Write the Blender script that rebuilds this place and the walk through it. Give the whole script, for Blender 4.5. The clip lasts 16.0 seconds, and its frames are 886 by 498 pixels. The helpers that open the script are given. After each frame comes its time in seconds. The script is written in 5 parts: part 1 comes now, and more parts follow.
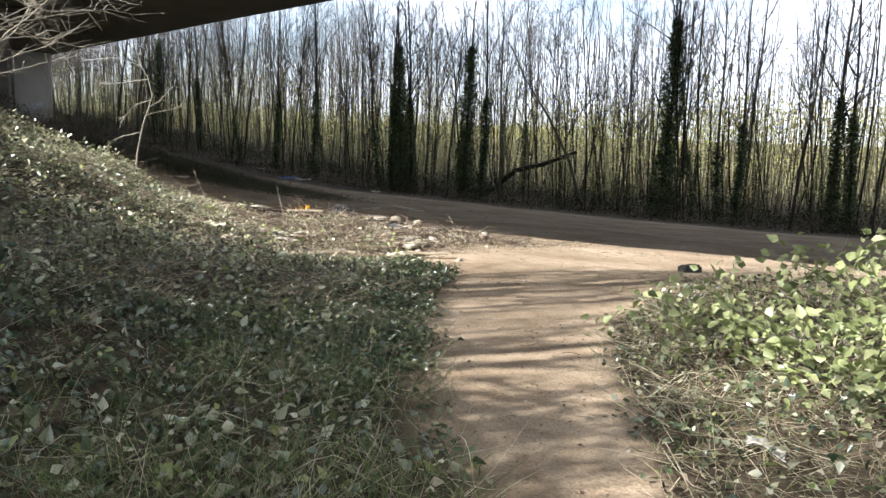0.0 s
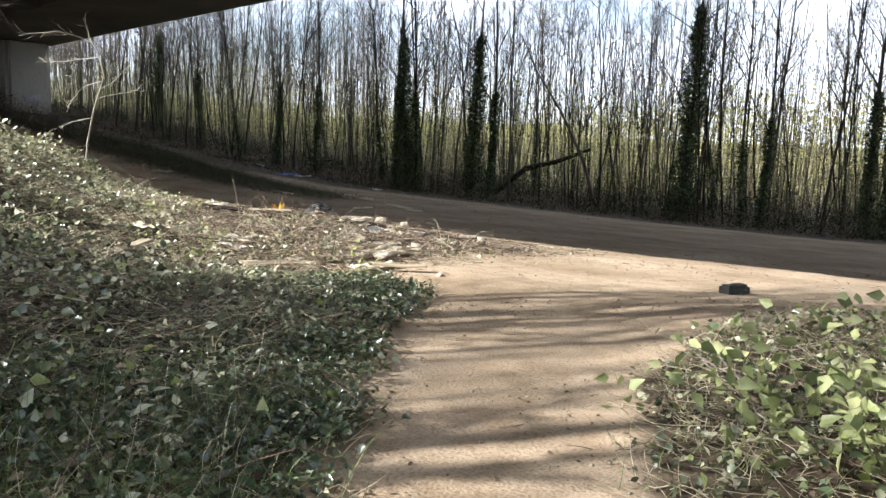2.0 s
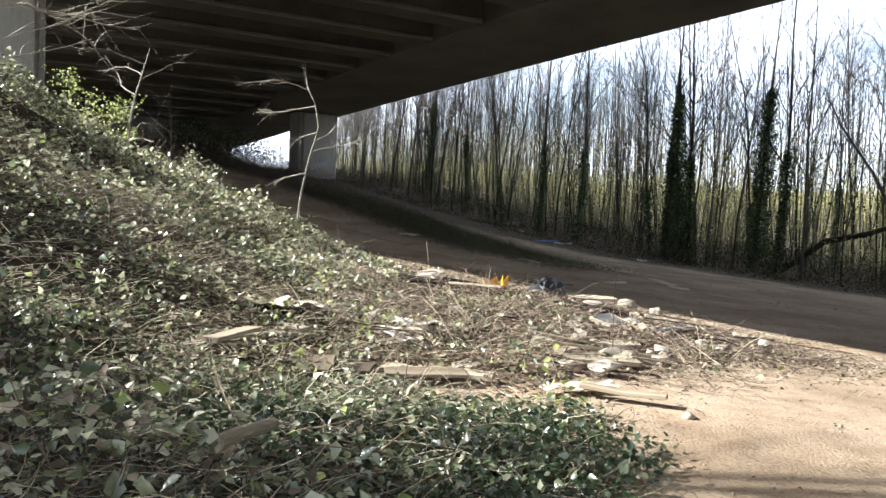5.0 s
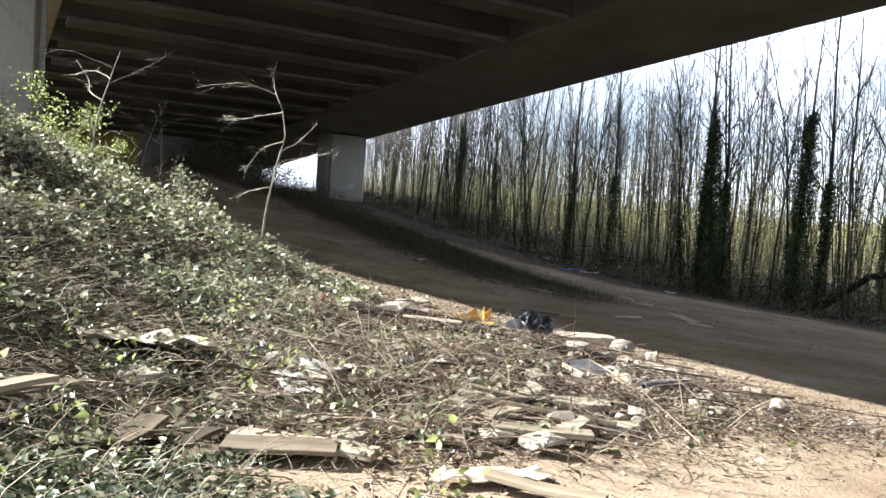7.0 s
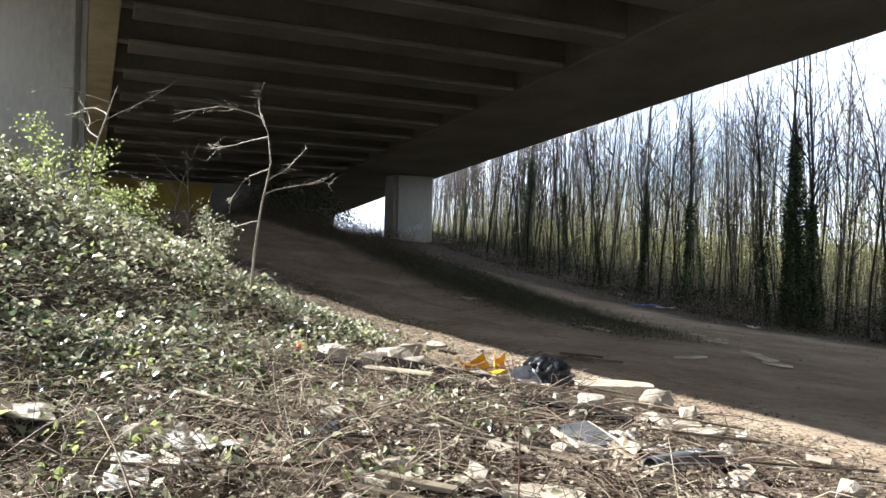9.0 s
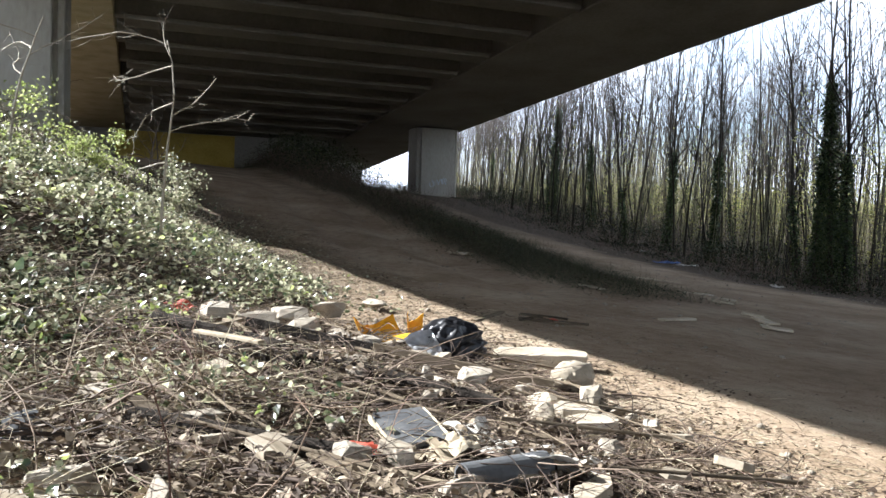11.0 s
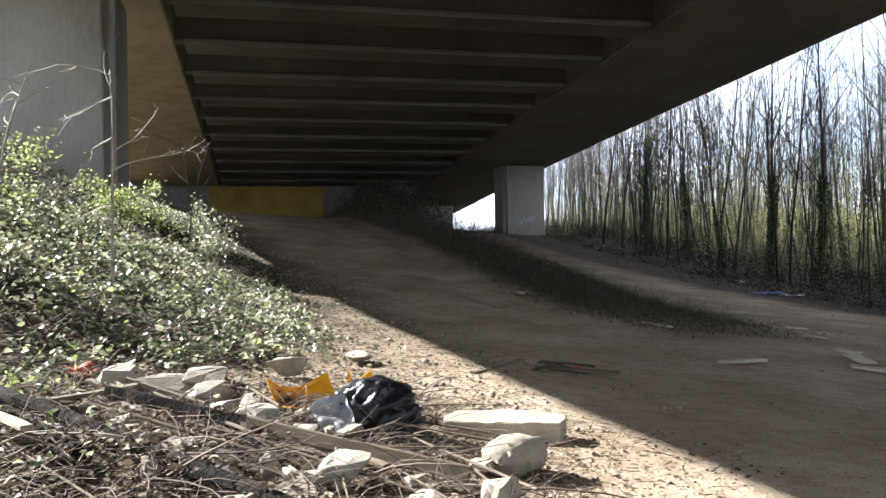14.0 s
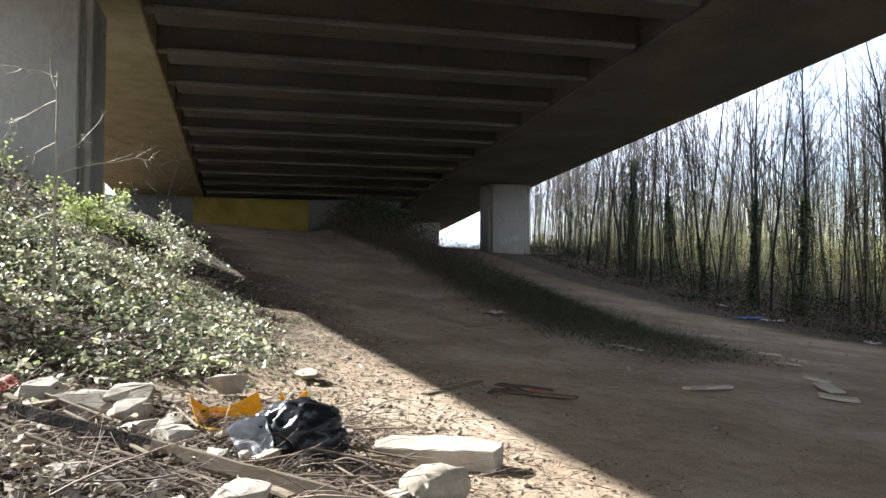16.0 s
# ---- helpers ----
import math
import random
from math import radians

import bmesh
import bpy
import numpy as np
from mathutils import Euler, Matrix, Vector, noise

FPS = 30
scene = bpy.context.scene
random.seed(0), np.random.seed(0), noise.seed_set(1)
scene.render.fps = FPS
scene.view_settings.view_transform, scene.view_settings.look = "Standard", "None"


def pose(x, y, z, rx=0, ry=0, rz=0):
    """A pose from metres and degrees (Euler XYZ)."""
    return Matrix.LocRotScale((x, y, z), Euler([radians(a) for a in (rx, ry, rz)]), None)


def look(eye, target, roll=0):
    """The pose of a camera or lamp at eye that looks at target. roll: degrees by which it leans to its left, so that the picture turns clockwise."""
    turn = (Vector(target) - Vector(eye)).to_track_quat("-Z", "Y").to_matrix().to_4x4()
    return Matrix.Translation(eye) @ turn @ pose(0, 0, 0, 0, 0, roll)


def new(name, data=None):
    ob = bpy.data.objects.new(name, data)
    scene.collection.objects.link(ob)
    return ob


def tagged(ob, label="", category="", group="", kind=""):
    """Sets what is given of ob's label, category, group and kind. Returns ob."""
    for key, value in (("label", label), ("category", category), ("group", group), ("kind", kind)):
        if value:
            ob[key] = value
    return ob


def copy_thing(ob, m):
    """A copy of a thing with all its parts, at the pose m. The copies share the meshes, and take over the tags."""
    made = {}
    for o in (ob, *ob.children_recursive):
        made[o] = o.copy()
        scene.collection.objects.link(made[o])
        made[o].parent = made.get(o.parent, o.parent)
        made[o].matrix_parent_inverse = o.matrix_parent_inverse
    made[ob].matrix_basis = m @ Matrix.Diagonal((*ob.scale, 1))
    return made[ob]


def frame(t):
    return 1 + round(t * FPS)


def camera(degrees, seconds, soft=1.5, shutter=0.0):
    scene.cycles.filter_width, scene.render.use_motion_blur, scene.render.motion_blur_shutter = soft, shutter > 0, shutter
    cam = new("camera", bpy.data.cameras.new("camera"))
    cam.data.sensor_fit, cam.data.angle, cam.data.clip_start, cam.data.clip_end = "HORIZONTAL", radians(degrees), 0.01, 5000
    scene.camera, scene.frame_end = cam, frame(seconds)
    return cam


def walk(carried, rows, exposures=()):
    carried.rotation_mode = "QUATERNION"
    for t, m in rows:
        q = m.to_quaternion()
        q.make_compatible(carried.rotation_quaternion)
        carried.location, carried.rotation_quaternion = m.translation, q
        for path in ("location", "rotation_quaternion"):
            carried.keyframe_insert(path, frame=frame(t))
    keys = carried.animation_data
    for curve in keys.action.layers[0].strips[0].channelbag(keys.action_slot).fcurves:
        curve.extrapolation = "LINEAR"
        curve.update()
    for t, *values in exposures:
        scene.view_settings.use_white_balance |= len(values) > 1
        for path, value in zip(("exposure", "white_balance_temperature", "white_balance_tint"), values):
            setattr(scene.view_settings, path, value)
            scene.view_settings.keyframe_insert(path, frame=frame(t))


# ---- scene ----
cam = camera(58.2, 16.0)
METRES, EYE, TILT, LEAN, TURN = 14.0, 1.56, 0.0, 0.0, 43.8
ROWS = [
    (0.0, 0.0, 0.0, 0.0, 0.17, -7.81, -1.25),
    (0.5, 0.0046, 0.0372, -0.0034, -2.34, -6.68, -1.91),
    (1.0, 0.0138, 0.0801, -0.0058, 0.54, -6.89, -1.19),
    (1.5, 0.0176, 0.121, -0.0087, -1.19, -7.69, -1.47),
    (2.0, 0.0269, 0.1632, -0.0118, 1.14, -7.9, -1.72),
    (2.5, 0.028, 0.205, -0.0155, 4.9, -8.1, -2.35),
    (3.0, 0.0316, 0.2464, -0.0164, 9.96, -6.94, -0.88),
    (3.5, 0.0323, 0.2836, -0.0166, 18.58, -2.5, -0.73),
    (4.0, 0.0307, 0.3187, -0.0191, 16.0, -4.05, -0.21),
    (4.5, 0.0346, 0.3529, -0.0192, 18.39, -4.21, -0.54),
    (5.0, 0.0331, 0.3909, -0.0207, 20.63, -3.75, -2.29),
    (7.5, 0.0582, 0.5556, -0.0248, 24.84, -1.02, -3.17),
    (8.0, 0.0612, 0.593, -0.0258, 27.29, -0.01, -2.31),
    (10.5, 0.0936, 0.7606, -0.0357, 31.61, -0.75, -1.62),
    (11.0, 0.1043, 0.796, -0.0355, 32.38, -2.57, -1.74),
    (11.5, 0.1032, 0.8313, -0.038, 31.81, -1.55, -2.08),
    (12.0, 0.1066, 0.8625, -0.0399, 33.48, -1.22, -2.28),
    (12.5, 0.114, 0.8875, -0.0373, 38.45, -0.32, -1.82),
    (13.0, 0.1126, 0.9136, -0.0407, 38.77, 1.1, -1.68),
    (13.5, 0.1121, 0.9282, -0.0422, 39.5, -1.21, -1.35),
    (14.0, 0.1197, 0.9458, -0.0421, 40.0, 0.43, 1.08),
    (14.5, 0.1231, 0.9573, -0.0426, 42.69, 0.46, 0.8),
    (15.0, 0.1224, 0.9715, -0.0416, 42.94, 1.06, 0.97),
    (15.5, 0.1226, 0.9774, -0.0428, 41.69, 2.02, 0.79),
    (16.0, 0.1283, 0.9771, -0.0421, 39.2, 1.65, -0.26),
]
walk(cam, [(t, pose(0, 0, EYE, TILT, LEAN, TURN) @ pose(METRES * x, METRES * y, METRES * z, 90 + pitch, roll, yaw)) for t, x, y, z, yaw, pitch, roll in ROWS],
     exposures=[(0.0, 1.94, 5950.0, 10.0), (2.5, 1.94, 5950.0, 10.0), (4.0, 2.06, 5900.0, 10.0), (11.0, 2.16, 5750.0, 10.0), (16.0, 2.3, 5750.0, 10.0)])

# ---- world, sun, exposure ----
# u runs along the bridge, v across it (to the right of u)
HX, HY = -0.9923, -0.1240
RX, RY = -0.1240, 0.9923


def P(u, v, z=0.0):
    return Vector((HX * u + RX * v, HY * u + RY * v, z))


SUN_U, SUN_V, SUN_EL = 0.62, -0.785, radians(33.3)
to_sun = P(SUN_U, SUN_V).normalized() * math.cos(SUN_EL) + Vector((0, 0, math.sin(SUN_EL)))
world = bpy.data.worlds.new("sky")
scene.world = world
world.use_nodes = True
wn, wl = world.node_tree.nodes, world.node_tree.links
sky = wn.new("ShaderNodeTexSky")
sky.sky_type, sky.sun_disc = "NISHITA", False
sky.sun_elevation = SUN_EL
sky.sun_rotation = math.atan2(to_sun.x, to_sun.y)
sky.air_density, sky.dust_density = 1.0, 1.6
coord = wn.new("ShaderNodeTexCoord")
stretch = wn.new("ShaderNodeMapping")
stretch.inputs["Scale"].default_value = (1.0, 1.0, 2.6)
cloud = wn.new("ShaderNodeTexNoise")
cloud.inputs["Scale"].default_value, cloud.inputs["Detail"].default_value = 2.6, 7.0
ramp = wn.new("ShaderNodeValToRGB")
ramp.color_ramp.elements[0].position, ramp.color_ramp.elements[1].position = 0.30, 0.56
mix = wn.new("ShaderNodeMix")
mix.data_type = "RGBA"
mix.inputs["B"].default_value = (10.5, 11.0, 11.8, 1)
wl.new(coord.outputs["Generated"], stretch.inputs["Vector"])
wl.new(stretch.outputs["Vector"], cloud.inputs["Vector"])
wl.new(cloud.outputs["Fac"], ramp.inputs["Fac"])
wl.new(ramp.outputs["Color"], mix.inputs["Factor"])
wl.new(sky.outputs["Color"], mix.inputs["A"])
wl.new(mix.outputs["Result"], wn["Background"].inputs["Color"])
wn["Background"].inputs["Strength"].default_value = 0.054

sun = new("sun", bpy.data.lights.new("sun", "SUN"))
sun.data.energy, sun.data.angle, sun.data.color = 5.0, radians(0.53), (1.0, 0.95, 0.87)
sun.matrix_world = look(to_sun * 60, (0, 0, 0))


# ---- materials ----
def material(name, colours, scale=4.0, fine=40.0, rough=0.85, bump=0.3, distance=0.02, metal=0.0, stretch=(1, 1, 1), per_object=0.0,
             per_island=0.0, through_light=0.0, spec=0.3, coords="Object"):
    """Procedural surface: a broad noise over a colour ramp, a fine noise for grain and relief."""
    m = bpy.data.materials.new(name)
    m.use_nodes = True
    n, l = m.node_tree.nodes, m.node_tree.links
    b = n["Principled BSDF"]
    b.inputs["Roughness"].default_value, b.inputs["Metallic"].default_value = rough, metal
    b.inputs["Specular IOR Level"].default_value = spec
    tc, mp = n.new("ShaderNodeTexCoord"), n.new("ShaderNodeMapping")
    mp.inputs["Scale"].default_value = stretch
    l.new(tc.outputs[coords], mp.inputs["Vector"])
    big, small = n.new("ShaderNodeTexNoise"), n.new("ShaderNodeTexNoise")
    big.inputs["Scale"].default_value, big.inputs["Detail"].default_value = scale, 6.0
    small.inputs["Scale"].default_value, small.inputs["Detail"].default_value = fine, 5.0
    for t in (big, small):
        l.new(mp.outputs["Vector"], t.inputs["Vector"])
    add = n.new("ShaderNodeMath")
    add.operation, add.use_clamp = "MULTIPLY_ADD", True
    l.new(small.outputs["Fac"], add.inputs[0])
    add.inputs[1].default_value = 0.5
    half = n.new("ShaderNodeMath")
    half.operation = "MULTIPLY_ADD"
    l.new(big.outputs["Fac"], half.inputs[0])
    half.inputs[1].default_value, half.inputs[2].default_value = 1.1, -0.3
    l.new(half.outputs[0], add.inputs[2])
    fac = add.outputs[0]
    if per_object or per_island:
        src = n.new("ShaderNodeObjectInfo").outputs["Random"] if per_object else n.new("ShaderNodeNewGeometry").outputs["Random Per Island"]
        vary = n.new("ShaderNodeMath")
        vary.operation, vary.use_clamp = "MULTIPLY_ADD", True
        k = per_object or per_island
        l.new(src, vary.inputs[0])
        vary.inputs[1].default_value = k
        shift = n.new("ShaderNodeMath")
        shift.operation = "SUBTRACT"
        l.new(fac, shift.inputs[0])
        shift.inputs[1].default_value = k / 2
        l.new(shift.outputs[0], vary.inputs[2])
        fac = vary.outputs[0]
    cr = n.new("ShaderNodeValToRGB")
    e = cr.color_ramp.elements
    while len(e) < len(colours):
        e.new(0.5)
    for i, c in enumerate(colours):
        e[i].position, e[i].color = 0.12 + 0.76 * i / max(1, len(colours) - 1), (*c, 1)
    l.new(fac, cr.inputs["Fac"])
    l.new(cr.outputs["Color"], b.inputs["Base Color"])
    if bump:
        bp = n.new("ShaderNodeBump")
        bp.inputs["Strength"].default_value, bp.inputs["Distance"].default_value = bump, distance
        l.new(add.outputs[0], bp.inputs["Height"])
        l.new(bp.outputs["Normal"], b.inputs["Normal"])
    if through_light:
        tr, ad = n.new("ShaderNodeBsdfTranslucent"), n.new("ShaderNodeMixShader")
        ad.inputs[0].default_value = through_light
        l.new(cr.outputs["Color"], tr.inputs["Color"])
        l.new(b.outputs[0], ad.inputs[1])
        l.new(tr.outputs[0], ad.inputs[2])
        l.new(ad.outputs[0], n["Material Output"].inputs["Surface"])
    return m


CONCRETE = material("weathered_concrete", [(0.20, 0.185, 0.15), (0.36, 0.34, 0.29), (0.46, 0.44, 0.39)], 0.35, 9.0, 0.9, 0.25, 0.02, stretch=(1, 1, 0.35))
# deck, beams and abutment wall: a darker grey than the piers
DARK_CONCRETE = material("dark_grey_concrete", [(0.13, 0.124, 0.108), (0.22, 0.21, 0.185), (0.31, 0.295, 0.25)], 0.3, 6.0, 0.92, 0.25, 0.02)
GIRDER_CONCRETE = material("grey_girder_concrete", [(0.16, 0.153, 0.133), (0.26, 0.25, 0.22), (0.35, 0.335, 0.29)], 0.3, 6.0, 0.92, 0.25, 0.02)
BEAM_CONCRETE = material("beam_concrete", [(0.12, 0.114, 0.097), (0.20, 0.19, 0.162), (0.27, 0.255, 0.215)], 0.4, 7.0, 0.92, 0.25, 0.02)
# concrete with the warm light bounced from the sunlit ground put into its colour
TAN_CONCRETE = material("bounce_tinted_concrete", [(0.33, 0.29, 0.16), (0.52, 0.46, 0.29), (0.63, 0.58, 0.45)], 0.9, 14.0, 0.9, 0.2, 0.02)
CROWN_TWIG = material("dark_crown_twig", [(0.035, 0.028, 0.022), (0.075, 0.062, 0.05), (0.14, 0.12, 0.095)], 3.0, 30.0, 0.9, 0.2, 0.01, per_island=0.6)
BARK = material("bark", [(0.022, 0.019, 0.014), (0.05, 0.043, 0.032), (0.11, 0.095, 0.072)], 2.0, 24.0, 0.95, 0.6, 0.03, stretch=(1, 1, 0.25), per_object=0.5)
TWIG = material("twig_bark", [(0.07, 0.055, 0.042), (0.14, 0.115, 0.09), (0.22, 0.19, 0.15)], 3.0, 30.0, 0.9, 0.2, 0.01, per_island=0.5)
MOSSY = material("mossy_shoot_bark", [(0.07, 0.065, 0.03), (0.15, 0.14, 0.07), (0.27, 0.25, 0.14)], 1.5, 30.0, 0.9, 0.1, 0.01, per_island=0.8)
PALE_BARK = material("pale_sapling_bark", [(0.20, 0.17, 0.12), (0.34, 0.30, 0.23), (0.45, 0.41, 0.33)], 5.0, 60.0, 0.85, 0.3, 0.005)
IVY = material("ivy_leaf", [(0.022, 0.036, 0.017), (0.06, 0.088, 0.04), (0.14, 0.162, 0.082)], 1.5, 30.0, 0.30, 0.0, per_island=0.9, through_light=0.35, spec=0.85)
BRAMBLE = material("bramble_leaf", [(0.09, 0.10, 0.055), (0.285, 0.29, 0.17), (0.56, 0.54, 0.37)], 1.2, 30.0, 0.32, 0.0, per_island=0.9, through_light=0.4, spec=0.85)
CANE = material("bramble_cane", [(0.10, 0.055, 0.04), (0.20, 0.13, 0.085), (0.34, 0.27, 0.19)], 2.0, 30.0, 0.7, 0.0, per_island=0.9)
FRESH = material("young_leaf", [(0.17, 0.21, 0.06), (0.31, 0.355, 0.115), (0.46, 0.48, 0.21)], 2.0, 30.0, 0.45, 0.0, per_island=0.8, through_light=0.5, spec=0.5)
DARK_IVY = material("tree_ivy_leaf", [(0.018, 0.034, 0.013), (0.05, 0.08, 0.028), (0.11, 0.14, 0.05)], 1.5, 30.0, 0.45, 0.0, per_island=0.9, through_light=0.3, spec=0.4)
DEAD = material("dry_leaf_litter", [(0.045, 0.03, 0.019), (0.12, 0.088, 0.056), (0.29, 0.235, 0.165)], 2.0, 30.0, 0.8, 0.0, per_island=1.0, through_light=0.15)
OLIVE = material("olive_spring_leaf", [(0.17, 0.18, 0.045), (0.36, 0.36, 0.095), (0.52, 0.50, 0.20)], 2.0, 30.0, 0.6, 0.0, per_island=0.9, through_light=0.5)
BUFF = material("buff_dead_leaf", [(0.14, 0.105, 0.055), (0.27, 0.215, 0.125), (0.40, 0.33, 0.21)], 2.0, 30.0, 0.7, 0.0, per_island=0.9, through_light=0.3)
# near-black copy of the tree ivy: the shade is in the leaf colour
SHADE_IVY = material("shade_darkened_leaf", [(0.008, 0.013, 0.006), (0.02, 0.03, 0.012), (0.045, 0.055, 0.022)], 1.5, 30.0, 0.7, 0.0, per_island=0.9, through_light=0.1, spec=0.2)
STEM = material("dead_brown_stem", [(0.035, 0.024, 0.017), (0.095, 0.066, 0.047), (0.20, 0.15, 0.11)], 2.0, 30.0, 0.8, 0.0, per_island=0.9)
STRAW = material("dry_grass", [(0.17, 0.135, 0.08), (0.33, 0.275, 0.175), (0.5, 0.44, 0.31)], 2.0, 30.0, 0.75, 0.0, per_island=0.9, through_light=0.1)
# browner, darker copy of the grass, with the bridge's shade in its colour
DULL_GRASS = material("dull_shade_darkened_grass", [(0.03, 0.036, 0.018), (0.065, 0.072, 0.036), (0.12, 0.118, 0.062)], 2.0, 30.0, 0.6, 0.0, per_island=0.9, through_light=0.2)
GRASS = material("green_grass", [(0.04, 0.07, 0.018), (0.10, 0.145, 0.038), (0.20, 0.225, 0.072)], 2.0, 30.0, 0.6, 0.0, per_island=0.9, through_light=0.2)


def ground_material():
    """Sandy trodden earth, dark leaf mould where the growth covers it."""
    m = bpy.data.materials.new("trodden_earth")
    m.use_nodes = True
    n, l = m.node_tree.nodes, m.node_tree.links
    b = n["Principled BSDF"]
    b.inputs["Roughness"].default_value = 0.95
    b.inputs["Specular IOR Level"].default_value = 0.15
    tc = n.new("ShaderNodeTexCoord")

    def noise_of(scale, detail, out="Fac"):
        t = n.new("ShaderNodeTexNoise")
        t.inputs["Scale"].default_value, t.inputs["Detail"].default_value = scale, detail
        l.new(tc.outputs["Object"], t.inputs["Vector"])
        return t.outputs[out]

    def ramp_of(fac, stops):
        r = n.new("ShaderNodeValToRGB")
        e = r.color_ramp.elements
        while len(e) < len(stops):
            e.new(0.5)
        for i, (p, c) in enumerate(stops):
            e[i].position, e[i].color = p, (*c, 1)
        l.new(fac, r.inputs["Fac"])
        return r.outputs["Color"]

    def blend(f, a, c, mode="MIX"):
        x = n.new("ShaderNodeMix")
        x.data_type, x.blend_type = "RGBA", mode
        if isinstance(f, float):
            x.inputs["Factor"].default_value = f
        else:
            l.new(f, x.inputs["Factor"])
        l.new(a, x.inputs["A"])
        l.new(c, x.inputs["B"])
        return x.outputs["Result"]

    broad, mid, fine = noise_of(0.55, 5.0), noise_of(5.0, 6.0), noise_of(55.0, 4.0)
    sand = ramp_of(broad, [(0.3, (0.25, 0.185, 0.12)), (0.55, (0.37, 0.29, 0.205)), (0.75, (0.47, 0.395, 0.29))])
    grit = ramp_of(fine, [(0.32, (0.52, 0.47, 0.42)), (0.5, (0.9, 0.88, 0.85)), (0.72, (1.0, 1.0, 1.0))])
    patch = ramp_of(mid, [(0.3, (0.72, 0.68, 0.64)), (0.55, (0.97, 0.97, 0.97)), (0.75, (1.0, 1.0, 1.0))])
    sand = blend(0.8, blend(0.8, sand, patch, "MULTIPLY"), grit, "MULTIPLY")
    mould = ramp_of(mid, [(0.3, (0.028, 0.021, 0.014)), (0.55, (0.068, 0.05, 0.033)), (0.78, (0.135, 0.10, 0.066))])
    at = n.new("ShaderNodeAttribute")
    at.attribute_name = "cover"
    rough_edge = n.new("ShaderNodeMath")
    rough_edge.operation, rough_edge.use_clamp = "MULTIPLY_ADD", True
    l.new(mid, rough_edge.inputs[0])
    rough_edge.inputs[1].default_value = 1.2
    off = n.new("ShaderNodeMath")
    off.operation = "MULTIPLY_ADD"
    l.new(at.outputs["Fac"], off.inputs[0])
    off.inputs[1].default_value, off.inputs[2].default_value = 1.6, -0.9
    l.new(off.outputs[0], rough_edge.inputs[2])
    l.new(blend(rough_edge.outputs[0], sand, mould), b.inputs["Base Color"])
    bp = n.new("ShaderNodeBump")
    bp.inputs["Strength"].default_value, bp.inputs["Distance"].default_value = 0.5, 0.02
    h2 = n.new("ShaderNodeMath")
    h2.operation = "MULTIPLY_ADD"
    l.new(mid, h2.inputs[0])
    h2.inputs[1].default_value = 0.7
    l.new(fine, h2.inputs[2])
    l.new(h2.outputs[0], bp.inputs["Height"])
    l.new(bp.outputs["Normal"], b.inputs["Normal"])
    return m


EARTH = ground_material()


# ---- ground ----
def sm(a, b, x):
    t = np.clip((x - a) / (b - a), 0, 1)
    return t * t * (3 - 2 * t)


def foot(u):
    """v of the bank's foot at u: the growth lies to the left of it."""
    return np.interp(u, [-30, -4, 2, 4, 5.3, 5.8, 6.5, 7.2, 8.5, 10, 11.9, 13.6, 14.9, 15.6, 18, 22.6, 28.6, 34, 40, 45, 80], [-18, -1.0, 2.9, 5.3, 7.3, 8.0, 8.2, 7.4, 7.8, 8.8, 10.0, 10.8, 11.8, 12.4, 12.6, 12.6, 12.1, 11.4, 10.4, 9.4, 8.0])


def lumps(u, v, s, k):
    return (np.sin(u * s + 1.3 * k) * np.cos(v * s * 1.13 + 2.1 * k) + 0.6 * np.sin(u * s * 2.17 + v * s * 1.71 + k) + 0.35 * np.cos(u * s * 4.3 - v * s * 3.7 + 2 * k)) / 1.95


def ground_z(u, v):
    u, v = np.asarray(u, float), np.asarray(v, float)
    track_l = np.interp(u, [-60, -10, 0, 8, 14, 20, 25, 30, 40, 60, 77, 120], [-2.5, -0.5, -0.02, -0.08, -0.04, 0.12, 0.4, 0.95, 2.4, 4.1, 4.8, 5.4])
    track_r = np.interp(u, [-60, -10, 0, 8, 14, 20, 30, 37, 50, 60, 67, 120], [-2.5, -0.5, -0.02, -0.08, -0.04, 0.08, 0.3, 0.75, 2.1, 3.4, 4.2, 5.6])
    w = sm(16, 26, v)
    z = track_l * (1 - w) + track_r * w - 0.068 * np.clip(v - 9, 0, 30)
    inside = np.clip(foot(u) - v, 0, 40)
    rise = np.clip(inside, 0, 7.5)
    z = z + (0.15 * rise + 0.030 * rise ** 2) * (1 + 0.3 * sm(18, 28, u)) * sm(3, 13, u) * (1 - 0.5 * sm(30, 60, u)) + 0.08 * np.clip(inside, 0, 6) * sm(9, 1, u)
    z = z + 0.13 * np.exp(-(((u - 10.8) / 2.2) ** 2 + ((v - 10.8) / 1.6) ** 2))
    # strip of rough growth between the two tracks
    strip = np.exp(-((v - (20.4 - 0.03 * (u - 22))) / 1.5) ** 2) * sm(20, 30, u) * sm(78, 60, u)
    z = z + (0.6 + 0.5 * sm(40, 58, u)) * strip
    z = z - 0.12 * np.exp(-((v - 15.2) / 0.5) ** 2) * sm(14, 24, u) * sm(60, 45, u) - 0.10 * np.exp(-((v - 17.2) / 0.5) ** 2) * sm(14, 24, u) * sm(60, 45, u)
    # right-hand rough patch beside the path
    z = z + 0.12 * sm(0.4, 2.5, (v * 0.49 - u * 0.87)) * sm(12, 7, v)
    near = sm(60, 20, np.hypot(u, v))
    return z + 0.02 * lumps(u, v, 0.9, 1) * near + 0.005 * lumps(u, v, 4.1, 2) * near + 0.5 * lumps(u, v, 0.05, 3) * (1 - near) * sm(60, 200, np.hypot(u, v))


